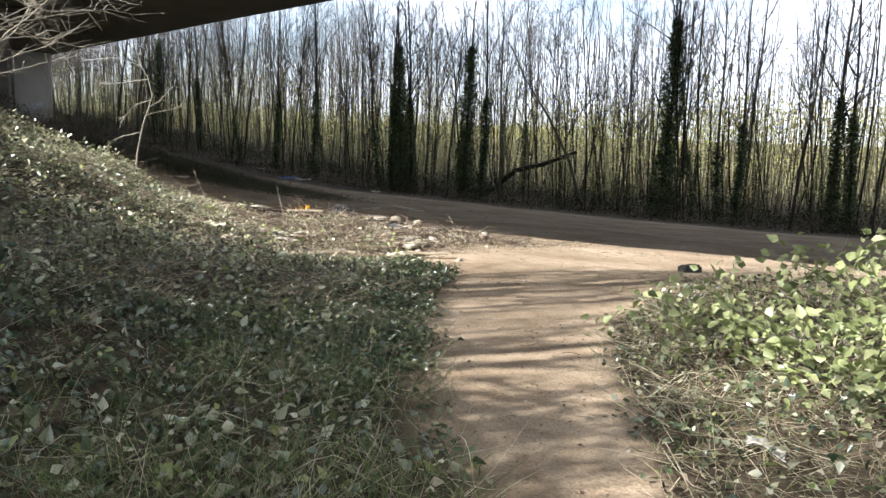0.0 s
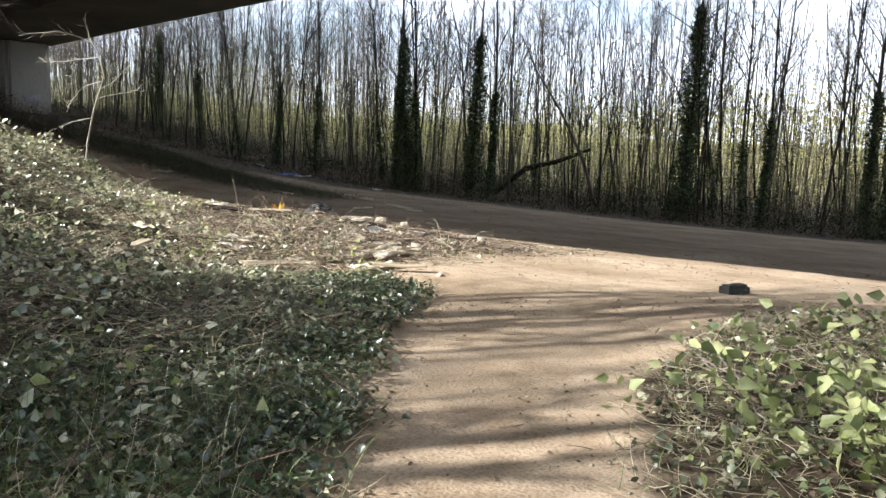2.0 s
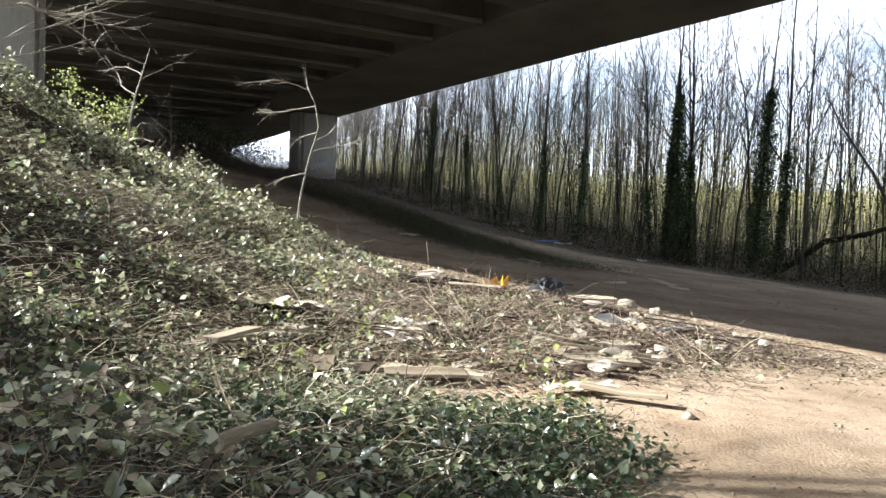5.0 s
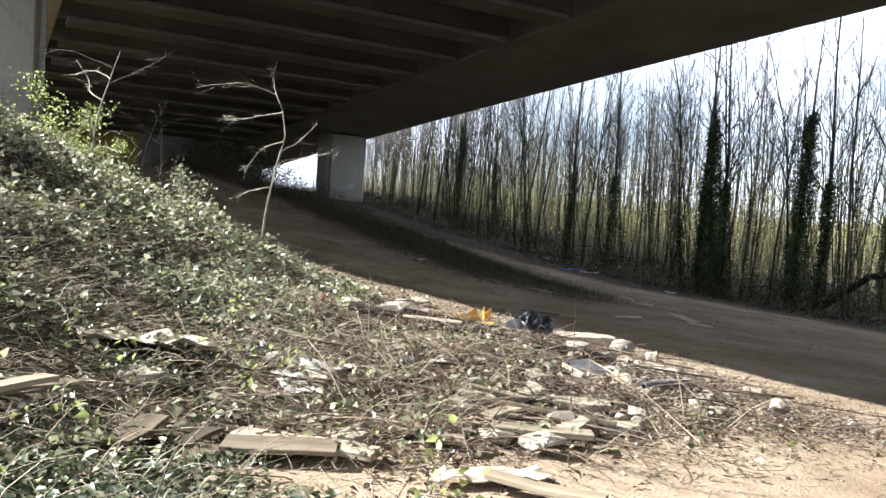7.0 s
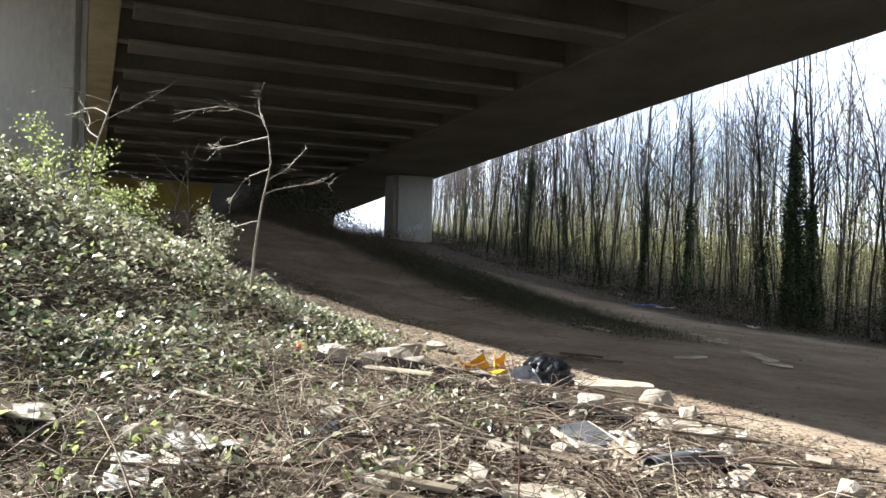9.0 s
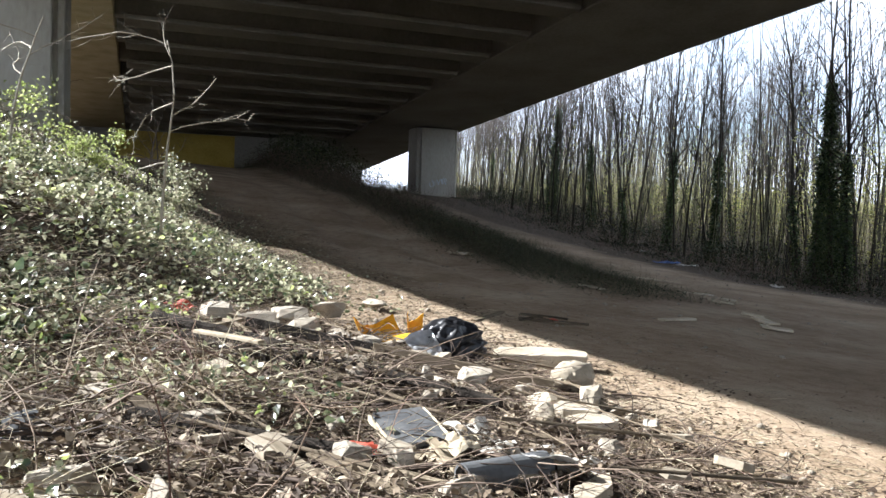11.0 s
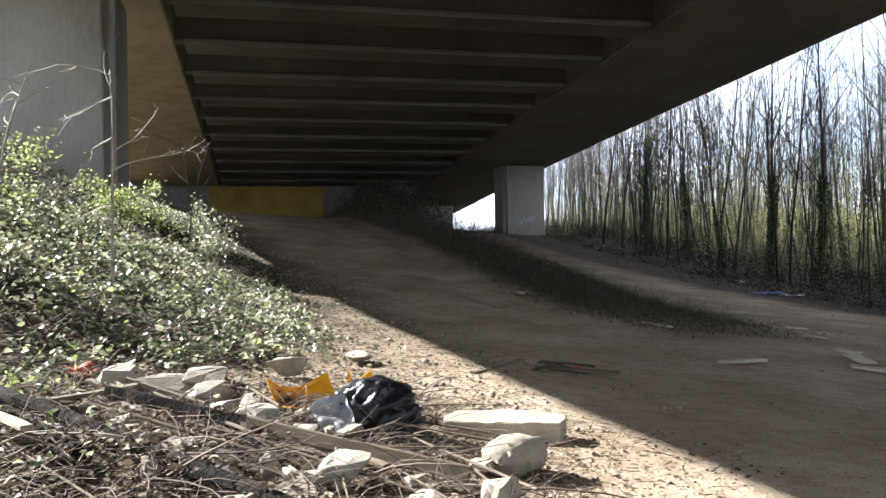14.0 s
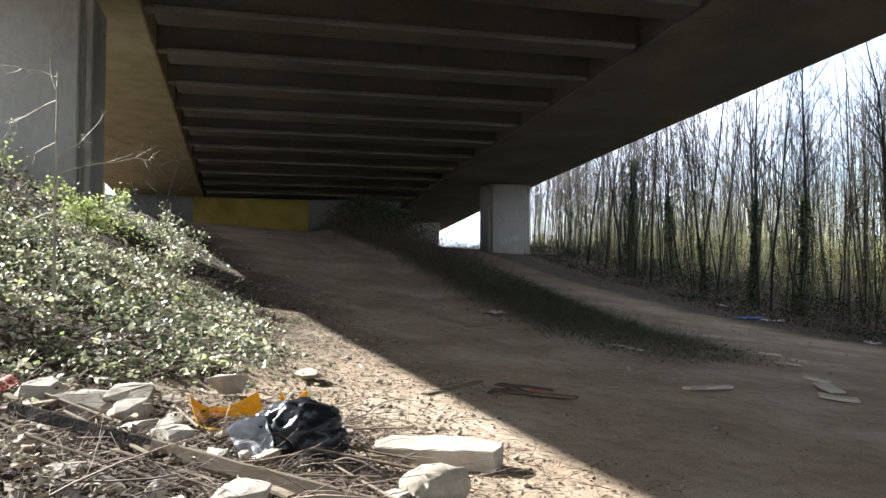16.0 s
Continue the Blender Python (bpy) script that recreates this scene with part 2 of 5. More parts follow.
def right_patch(u, v):
    """1 in the growth to the right of the path."""
    along, across = 0.49 * u + 0.87 * v, 0.49 * v - 0.87 * u
    edge = np.interp(along, [-4, 3.5, 5.6, 7.2, 8.3, 9.4], [0.6, 0.55, 0.45, 0.6, 1.2, 4.0])
    return sm(-0.15, 0.25, across - edge) * sm(9.6, 8.6, along)


def cover(u, v):
    u, v = np.asarray(u, float), np.asarray(v, float)
    ragged = 0.5 * lumps(u, v, 1.7, 5)
    left = sm(-0.3, 0.8, foot(u) - v + ragged)
    strip = np.exp(-((v - (20.4 - 0.03 * (u - 22))) / 1.7) ** 4) * sm(20, 27, u)
    wood = sm(28.8, 32.5, v + ragged) + 0.55 * sm(22, 27, v + ragged) * sm(32, 50, u)
    tipped = 0.8 * sm(7.2, 8.6, u) * sm(14.2, 12.6, u) * sm(7.4, 8.6, v) * sm(12.9, 11.6, v + 0.8 * ragged)
    worn_side = 0.6 * sm(2.6, 0.2, v - foot(u) + ragged) * sm(15, 20, u) * sm(60, 46, u)
    return np.clip(left + right_patch(u, v) + strip + wood + tipped + worn_side, 0, 1)


def steps(spans):
    out = []
    for a, b, n in spans:
        out += list(np.linspace(a, b, n, endpoint=False))
    return np.array(out + [spans[-1][1]])


def sheet(name, us, vs, zf, mat):
    U, V = np.meshgrid(us, vs, indexing="ij")
    Z = zf(U, V)
    pts = np.stack([HX * U + RX * V, HY * U + RY * V, Z], -1).reshape(-1, 3)
    nu, nv = len(us), len(vs)
    i = np.arange(nu * nv).reshape(nu, nv)
    quads = np.stack([i[:-1, :-1], i[:-1, 1:], i[1:, 1:], i[1:, :-1]], -1).reshape(-1, 4)
    me = bpy.data.meshes.new(name)
    me.from_pydata(pts.tolist(), [], quads.tolist())
    at = me.attributes.new("cover", "FLOAT", "POINT")
    at.data.foreach_set("value", cover(U, V).reshape(-1).astype(np.float32))
    me.materials.append(mat)
    me.polygons.foreach_set("use_smooth", [True] * len(me.polygons))
    if me.polygons[0].normal.z < 0:
        me.flip_normals()
    return new(name, me)


US = steps([(-900, -100, 12), (-100, -12, 30), (-12, -1, 40), (-1, 16, 200), (16, 40, 120), (40, 100, 70), (100, 900, 14)])
VS = steps([(-900, -60, 12), (-60, -6, 30), (-6, 1, 40), (1, 16, 180), (16, 40, 110), (40, 90, 35), (90, 900, 14)])
tagged(sheet("ground", US, VS, ground_z, EARTH), "sandy trodden earth track with leaf mould at its edges", "ground", kind="structure")


# ---- mesh helpers ----
def link_mesh(name, bm, mat, parent=None, label=""):
    me = bpy.data.meshes.new(name)
    bm.to_mesh(me)
    bm.free()
    if mat:
        me.materials.append(mat)
    ob = new(name, me)
    if parent:
        ob.parent = parent
    if label:
        ob["label"] = label
    return ob


def part(name, bm, mat, parent, label=""):
    return link_mesh(name, bm, mat, parent, label)


def thing(name, label, category, group="", kind="", at=None):
    ob = new(name)
    if at is not None:
        ob.matrix_world = at
    return tagged(ob, label, category, group, kind)


def prism(bm, corners, bevel=0.0):
    """A block from 4 lower and 4 upper corners."""
    vs = [bm.verts.new(c) for c in corners]
    fs = [bm.faces.new([vs[i] for i in q]) for q in ((3, 2, 1, 0), (4, 5, 6, 7), (0, 1, 5, 4), (1, 2, 6, 5), (2, 3, 7, 6), (3, 0, 4, 7))]
    bmesh.ops.recalc_face_normals(bm, faces=fs)
    if bevel:
        edges = list({e for f in fs for e in f.edges})
        bmesh.ops.bevel(bm, geom=edges, offset=bevel, segments=1, affect="EDGES")
    return bm


def soffit(u):
    return 10.9 - 0.0412 * u - 0.00021 * max(0.0, u - 25.0) ** 2


def deck_block(bm, u0, u1, v0, v1, z0, z1, bevel=0.0):
    """A block that follows the bridge's fall; z0 and z1 count from the soffit."""
    c = [P(u, v, soffit(u) + z0) for u, v in ((u0, v0), (u1, v0), (u1, v1), (u0, v1))] + [P(u, v, soffit(u) + z1) for u, v in ((u0, v0), (u1, v0), (u1, v1), (u0, v1))]
    return prism(bm, c, bevel)


def block(bm, u0, u1, v0, v1, z0, z1, bevel=0.0):
    c = [P(u, v, z) for z in (z0, z1) for u, v in ((u0, v0), (u1, v0), (u1, v1), (u0, v1))]
    return prism(bm, c, bevel)


# ---- bridge ----
U0, U1, UA = -75.0, 104.0, 76.8
bridge = thing("bridge", "broad concrete road bridge with dark underside beams", "bridge", kind="structure")
SPANS = [U0, 25.0, 35.0, 45.0, 55.0, 65.0, 78.0, U1]


def deck_run(v0, v1, z0, z1):
    """A run along the bridge in spans that follow the curve of its fall."""
    bm = bmesh.new()
    rings = [[bm.verts.new(P(u, v, soffit(u) + z)) for v, z in ((v0, z0), (v1, z0), (v1, z1), (v0, z1))] for u in SPANS]
    for a, b in zip(rings, rings[1:]):
        for k in range(4):
            bm.faces.new((a[k], a[(k + 1) % 4], b[(k + 1) % 4], b[k]))
    bm.faces.new(rings[0][::-1]), bm.faces.new(rings[-1])
    bmesh.ops.recalc_face_normals(bm, faces=bm.faces)
    bmesh.ops.bevel(bm, geom=[e for e in bm.edges if e.calc_face_angle(0) > 0.5], offset=0.05, segments=1, affect="EDGES")
    return bm


part("girder", deck_run(26.6, 34.5, 0, 1.9), GIRDER_CONCRETE, bridge)
part("girder", deck_run(1.9, 8.75, 0, 1.9), TAN_CONCRETE, bridge, "concrete edge girder coloured ochre for light bounced off the bank")
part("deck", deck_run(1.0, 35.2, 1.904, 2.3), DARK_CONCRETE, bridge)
for v0, v1 in ((0.9, 1.25), (34.95, 35.3)):
    part("parapet", deck_run(v0, v1, 2.304, 3.2), CONCRETE, bridge)
u = 34.25 - 4.4 * 24
while u < UA - 1:
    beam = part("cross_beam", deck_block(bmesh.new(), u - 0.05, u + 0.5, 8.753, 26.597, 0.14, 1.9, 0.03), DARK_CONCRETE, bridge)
    part("flange", deck_block(bmesh.new(), u - 0.45, u + 0.9, 9.15, 26.3, -0.1, 0.136, 0.03), BEAM_CONCRETE, beam, "bottom flange of the beam")
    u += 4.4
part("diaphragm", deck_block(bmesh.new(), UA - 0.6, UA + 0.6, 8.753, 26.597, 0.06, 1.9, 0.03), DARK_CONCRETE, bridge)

abutment = thing("abutment", "sloped concrete abutment wall, ochre paint at one end", "abutment", kind="structure")
bm = bmesh.new()
prism(bm, [P(u, v, z) for z, zt in ((3.0, 0),) for u, v in ((UA - 0.6, -14), (UA + 1.2, -14), (UA + 1.2, 25.6), (UA - 0.6, 25.6))] + [P(u, v, soffit(u) - 0.03) for u, v in ((UA - 0.6, -14), (UA + 1.2, -14), (UA + 1.2, 25.6), (UA - 0.6, 25.6))])
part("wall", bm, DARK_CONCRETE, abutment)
part("wing_wall", block(bmesh.new(), UA - 0.4, UA + 1.2, -14.0, 0.85, soffit(UA) - 0.02, soffit(UA) + 2.4, 0.03), CONCRETE, abutment)
part("painted_panel", block(bmesh.new(), UA - 0.66, UA - 0.604, 8.0, 17.5, 4.0, 7.1, 0.01), material("ochre_paint", [(0.16, 0.11, 0.02), (0.36, 0.26, 0.05), (0.48, 0.36, 0.09)], 0.5, 8.0, 0.8, 0.1), abutment, "faded ochre painted panel")
part("end_wall", block(bmesh.new(), 90.0, 92.0, 28.9, 32.6, 2.0, 6.95, 0.05), material("whitewashed_concrete", [(0.45, 0.43, 0.38), (0.62, 0.60, 0.55), (0.74, 0.72, 0.67)], 0.6, 9.0, 0.9, 0.2, 0.02), abutment, "whitewashed concrete end wall")


def pier(u0, u1, v0, v1, z0, label, gap=0.0):
    top = soffit((u0 + u1) / 2) - 0.03 - gap
    ob = thing("bridge_pier", label, "pier", "bridge piers", kind="structure")
    part("shaft", block(bmesh.new(), u0, u1, v0 + 0.32, v1 - 0.32, z0, top, 0.04), CONCRETE, ob)
    for a, b in ((v0, v0 + 0.2), (v1 - 0.2, v1)):
        part("corner_fin", block(bmesh.new(), u0 + 0.25, u1 - 0.25, a, b, z0, top, 0.03), CONCRETE, ob)
    part("core", block(bmesh.new(), u0 + 0.33, u1 - 0.33, v0 + 0.2, v1 - 0.2, z0, top), CONCRETE, ob)
    if gap:
        for v in (v0 + 0.7, v1 - 0.7):
            part("bearing", block(bmesh.new(), u0 + 0.9, u1 - 0.9, v - 0.4, v + 0.4, top, top + gap, 0.02), DARK_CONCRETE, ob, "dark bearing block")
    return ob


pier(31.2, 34.0, 4.1, 7.75, 1.0, "pale grey concrete bridge pier with a vertical recess, in bramble", 0.5)
far_pier = pier(65.0, 67.6, 30.3, 33.75, 1.0, "grey concrete bridge pier with small faded painted scrawls")
SCRAWL = material("pale_blue_paint", [(0.30, 0.36, 0.46), (0.45, 0.5, 0.58), (0.6, 0.62, 0.66)], 4.0, 30.0, 0.7, 0.05)
for k in range(4):
    bm = bmesh.new()
    ring = []
    for i in range(15):
        a = 0.45 * i
        v, z = 31.5 + 0.36 * k + 0.16 * math.cos(a), 3.35 + 0.25 * math.sin(a * (1.0 + 0.3 * k)) + 0.08 * k
        ring.append((bm.verts.new(P(64.994, v, z)), bm.verts.new(P(64.994, v + 0.06, z + 0.05))))
    for (a, b), (c, d) in zip(ring, ring[1:]):
        bm.faces.new((a, b, d, c))
    bmesh.ops.solidify(bm, geom=bm.faces[:], thickness=0.004)
    part("painted_scrawl", bm, SCRAWL, far_pier, "faded pale blue painted scrawl")


# ---- growth ----
def surface(u, v):
    return float(ground_z(u, v))


def cloud_mesh(name, chunks, mats):
    """A mesh from (points, faces, material index) chunks of numpy arrays."""
    pts = np.concatenate([c[0] for c in chunks]).astype(np.float32)
    base, loops, sizes, idx = 0, [], [], []
    for p, f, m in chunks:
        loops.append((f + base).reshape(-1))
        sizes.append(np.full(len(f), f.shape[1]))
        idx.append(np.full(len(f), m))
        base += len(p)
    loops, sizes, idx = np.concatenate(loops), np.concatenate(sizes), np.concatenate(idx)
    me = bpy.data.meshes.new(name)
    me.vertices.add(len(pts))
    me.vertices.foreach_set("co", pts.reshape(-1))
    me.loops.add(len(loops))
    me.loops.foreach_set("vertex_index", loops.astype(np.int32))
    me.polygons.add(len(sizes))
    me.polygons.foreach_set("loop_start", np.concatenate([[0], np.cumsum(sizes)[:-1]]).astype(np.int32))
    for m in mats:
        me.materials.append(m)
    me.polygons.foreach_set("material_index", idx.astype(np.int32))
    me.update(calc_edges=True)
    me.validate()
    return me


LEAF = np.array([(0, 0, 0), (-0.36, 0.30, 0.09), (-0.22, 0.66, 0.07), (0, 1.05, -0.10), (0.22, 0.66, 0.07), (0.36, 0.30, 0.09), (0, 0.42, -0.02)])
LEAF_FACES = [(0, 6, 1), (1, 6, 2), (2, 6, 3), (3, 6, 4), (4, 6, 5), (5, 6, 0)]


def leaves(rng, centres, sizes, tilt, shape=LEAF, shape_faces=LEAF_FACES, up=None):
    """Leaves at the centres (n x 3): points and faces."""
    n = len(centres)
    yaw, lean, twist = rng.uniform(0, 2 * np.pi, n), rng.normal(0, tilt, n), rng.normal(0, tilt, n)
    cy, sy, cl, sl, ct, st = np.cos(yaw), np.sin(yaw), np.cos(lean), np.sin(lean), np.cos(twist), np.sin(twist)
    q = shape[None, :, :] * sizes[:, None, None]
    x, y, z = q[..., 0], q[..., 1], q[..., 2]
    y, z = y * cl[:, None] - z * sl[:, None], y * sl[:, None] + z * cl[:, None]
    x, z = x * ct[:, None] + z * st[:, None], -x * st[:, None] + z * ct[:, None]
    x, y = x * cy[:, None] - y * sy[:, None], x * sy[:, None] + y * cy[:, None]
    pts = np.stack([x, y, z], -1) + centres[:, None, :]
    k = shape.shape[0]
    f = np.asarray(shape_faces)[None] + (np.arange(n) * k)[:, None, None]
    return pts.reshape(-1, 3), f.reshape(-1, f.shape[-1])


def blades(rng, roots, heads, bend, width, segs=4):
    """Thin curved three-sided stalks from roots to heads (n x 3)."""
    n = len(roots)
    ts = np.linspace(0, 1, segs + 1)
    bow = rng.normal(0, 1, (n, 3)) * bend[:, None]
    mid = roots[:, None] * (1 - ts)[None, :, None] + heads[:, None] * ts[None, :, None] + bow[:, None] * (4 * ts * (1 - ts))[None, :, None]
    r = width[:, None] * (1 - 0.75 * ts)[None]
    ring = []
    axis = heads - roots
    axis /= np.linalg.norm(axis, axis=1)[:, None] + 1e-9
    ref = np.where(np.abs(axis[:, 2:3]) > 0.8, np.array([[1.0, 0, 0]]), np.array([[0, 0, 1.0]]))
    a = np.cross(axis, ref)
    a /= np.linalg.norm(a, axis=1)[:, None] + 1e-9
    b = np.cross(axis, a)
    for k in range(3):
        w = 2 * np.pi * k / 3
        ring.append(mid + (a * np.cos(w) + b * np.sin(w))[:, None] * r[..., None])
    pts = np.stack(ring, 2)
    idx = np.arange(n * (segs + 1) * 3).reshape(n, segs + 1, 3)
    quads = [np.stack([idx[:, :-1, k], idx[:, :-1, (k + 1) % 3], idx[:, 1:, (k + 1) % 3], idx[:, 1:, k]], -1).reshape(-1, 4) for k in range(3)]
    return pts.reshape(-1, 3), np.concatenate(quads)


def stuff(name, chunks, mats, label, category):
    """One object of kind stuff from (points, faces, material index) chunks."""
    return tagged(new(name, cloud_mesh(name, chunks, mats)), label, category, kind="stuff")


def world_pts(u, v, z):
    return np.stack([HX * u + RX * v, HY * u + RY * v, z], -1)


def scatter(rng, n, u0, u1, v0, v1, density):
    u, v = rng.uniform(u0, u1, n), rng.uniform(v0, v1, n)
    keep = rng.uniform(0, 1, n) < density(u, v)
    return u[keep], v[keep]


rng = np.random.default_rng(7)


def canopy(u, v):
    """Height of the bramble and ivy cover over the ground."""
    inside = np.clip(foot(u) - v, 0, 6)
    return (0.03 + 0.22 * sm(0.2, 4, inside) + (0.26 * np.clip(lumps(u, v, 1.1, 4), -0.6, 1) + 0.20 * lumps(u, v, 2.9, 15) + 0.07 * lumps(u, v, 6.3, 25)) * sm(0.5, 3, inside)) * sm(1.5, 7, u) + 0.05


def bank_cover(u, v):
    return sm(-0.2, 0.9, foot(u) - v + 0.45 * lumps(u, v, 1.7, 5))


def spread(n, box, size, dens, high, tilt, shares):
    """Leaf chunks over a box of ground; shares: upper bound of a draw and a material index."""
    u, v = scatter(rng, n, *box, dens)
    z = ground_z(u, v) + high(u, v) * rng.uniform(0.1, 1.05, len(u)) ** 0.6
    s = size * rng.uniform(0.5, 1.45, len(u))
    pick = rng.uniform(0, 1, len(u)) + 0.25 * lumps(u, v, 0.9, 14)
    out, lo = [], -9
    for hi, m in shares:
        k = (pick >= lo) & (pick < hi)
        lo = hi
        if k.any():
            out.append((*leaves(rng, world_pts(u[k], v[k], z[k]), s[k], tilt), m))
    return out


def bare_spots(a, b):
    worn = 1 - 0.85 * np.exp(-(((a - 8.9) / 1.5) ** 2 + ((b - 6.9) / 1.1) ** 2))
    return (0.2 + 0.8 * sm(-0.5, 0.25, lumps(a, b, 1.15, 8) + 0.4 * lumps(a, b, 0.4, 3))) * worn


# low ivy and bramble over the bank
chunks = []
for n, box, size in ((62000, (0.3, 5.5, -3, 8), 0.045), (90000, (5.5, 12, -3, 11), 0.046), (95000, (11.5, 24, 1, 13.4), 0.066), (45000, (22, 46, -6, 13), 0.08)):
    chunks += spread(n, box, size, lambda a, b: bank_cover(a, b) * bare_spots(a, b) * (1 - 0.6 * sm(4.6, 3.0, a) * sm(4.0, 2.2, b)) * (0.3 + 0.7 * sm(-0.5, 0.2, lumps(a, b, 2.9, 15))), canopy, 0.58, ((0.8, 0), (0.95, 1), (0.97, 2), (9, 3)) if size == 0.045 else ((0.30, 0), (0.82, 1), (0.87, 2), (9, 3)) if size < 0.06 else ((0.12, 0), (0.85, 1), (0.91, 2), (9, 3)))
chunks += spread(38000, (3.2, 7.6, 3.0, 8.8), 0.042, lambda a, b: sm(-0.1, 0.4, foot(a) - b + 0.3 * lumps(a, b, 2.1, 5)) * sm(4.5, 1.0, foot(a) - b), lambda a, b: 0.10 + 0 * a, 0.6, ((0.82, 0), (0.95, 1), (9, 3)))
chunks += spread(15000, (2, 12, 0, 12.5), 0.066, lambda a, b: bank_cover(a, b) * bare_spots(a, b), lambda a, b: 1.15 * canopy(a, b), 0.8, ((0.3, 0), (0.85, 1), (0.92, 2), (9, 3)))
chunks += spread(9000, (11, 23, 1, 12.6), 0.085, lambda a, b: bank_cover(a, b) * bare_spots(a, b), lambda a, b: 1.2 * canopy(a, b), 0.8, ((0.15, 0), (0.85, 1), (0.95, 2), (9, 3)))
creep = lambda a, b: 0.6 * sm(1.8, 0.1, b - foot(a)) * sm(-0.25, 0.35, lumps(a, b, 1.9, 71))
chunks += spread(16000, (14, 44, 9, 15), 0.06, creep, lambda a, b: 0.10 + 0 * a, 0.6, ((0.3, 0), (0.7, 1), (0.74, 2), (9, 3)))
stuff("bank_ivy", chunks, [IVY, BRAMBLE, FRESH, DEAD], "low tangled ivy and bramble leaves over the bank", "undergrowth")

# dry stems and grass
def stalks(n, box, dens, ln, rise, thick, high, flat=0.35, bow=0.14):
    u, v = scatter(rng, n, *box, dens)
    a = world_pts(u, v, ground_z(u, v) + high(u, v) * rng.uniform(0.05, 0.8, len(u)))
    d = rng.normal(0, 1, (len(u), 3))
    d[:, 2] = np.abs(d[:, 2]) * flat + rise
    if rise < 0.1:
        d[:, 2] = np.minimum(d[:, 2], 0.3)
        span = np.hypot(d[:, 0], d[:, 1])
        d[:, :2] *= (np.maximum(span, 0.9) / (span + 1e-6))[:, None]
    d *= (ln * rng.uniform(0.35, 1.5, len(u)) / np.linalg.norm(d, axis=1))[:, None]
    return blades(rng, a, a + d, bow * np.linalg.norm(d, axis=1), rng.uniform(0.5, 1.3, len(u)) * thick)


chunks = []
for n, box, ln in ((15000, (0.3, 6, -3, 8), 0.30), (48000, (5, 14, -1, 11.5), 0.36), (24000, (12, 30, -2, 13), 0.42)):
    dens = lambda a, b: bank_cover(a, b) * (0.2 + 0.8 * sm(-0.2, 0.6, lumps(a, b, 0.8, 11)))
    for share, m, thick in ((0.68, 0, 0.0032), (0.32, 1, 0.004)):
        chunks.append((*stalks(int(n * share), box, dens, ln, 0.05, thick, canopy), m))
for box, n, ln in (((2.5, 13, -2, 9.5), 700, 0.5), ((12, 28, 0, 11.5), 900, 0.7)):
    chunks.append((*stalks(n, box, bank_cover, ln, 0.1, 0.0035, canopy, 0.3), 2))
stuff("dry_stems", chunks, [STRAW, TWIG, CANE], "dry grass stalks and dead bramble stems among the ivy", "undergrowth")

# grass beside the path and in the first metres of the bank
low = lambda a, b: 0.02 + 0 * a
near_grass = lambda a, b: bank_cover(a, b) * sm(6.5, 3.5, np.hypot(a, b - 1)) * (0.25 + 0.75 * sm(-0.3, 0.4, lumps(a, b, 1.4, 21)))
side_grass = lambda a, b: right_patch(a, b) * (0.3 + 0.7 * sm(-0.3, 0.5, lumps(a, b, 1.6, 22)))
chunks = [(*stalks(30000, (0.2, 6, -3, 5), near_grass, 0.26, 0.5, 0.0022, low, 0.8), 0), (*stalks(9000, (0.2, 6, -3, 5), near_grass, 0.34, 0.3, 0.0018, low, 0.8), 1),
          (*stalks(5000, (-3, 3.4, 1, 8.6), side_grass, 0.16, 0.4, 0.0022, low, 0.8), 0), (*stalks(6500, (-3, 3.4, 1, 8.6), side_grass, 0.26, 0.12, 0.0024, low, 0.5), 1)]
stuff("path_grass", chunks, [GRASS, STRAW], "tufts of green and dry grass beside the path", "grass")

# growth to the right of the path
right_high = lambda a, b: 0.05 + 0.30 * sm(0.3, 1.1, 0.49 * b - 0.87 * a - 0.45) * sm(9.2, 7.5, 0.49 * a + 0.87 * b) * (0.45 + 0.55 * sm(-0.6, 0.6, lumps(a, b, 1.2, 17)))
chunks = spread(15000, (-3.5, 3.4, 2.5, 9), 0.045, right_patch, right_high, 0.6, ((0.35, 0), (0.75, 1), (0.86, 2), (9, 3)))
stuff("path_bramble", chunks, [IVY, BRAMBLE, FRESH, DEAD], "knee-high bramble leaves beside the path", "undergrowth")

# ---- woodland ----
def tube(bm, pts, radii, sides=6):
    rings = []
    for i, p in enumerate(pts):
        a = (pts[min(i + 1, len(pts) - 1)] - pts[max(i - 1, 0)]).normalized()
        x = a.orthogonal().normalized()
        y = a.cross(x)
        rings.append([bm.verts.new(p + (x * math.cos(2 * math.pi * k / sides) + y * math.sin(2 * math.pi * k / sides)) * radii[i]) for k in range(sides)])
    for r, s in zip(rings, rings[1:]):
        for k in range(sides):
            bm.faces.new((r[k], r[(k + 1) % sides], s[(k + 1) % sides], s[k]))
    if radii[-1] > 0.004:
        bm.faces.new(rings[-1])
    return bm


def bough(rnd, start, way, length, segs, sag=0.0, wander=0.12):
    pts, d = [start.copy()], way.normalized()
    for i in range(segs):
        d = (d + Vector((rnd.gauss(0, wander), rnd.gauss(0, wander), rnd.gauss(0, wander) + sag))).normalized()
        pts.append(pts[-1] + d * (length / segs))
    return pts


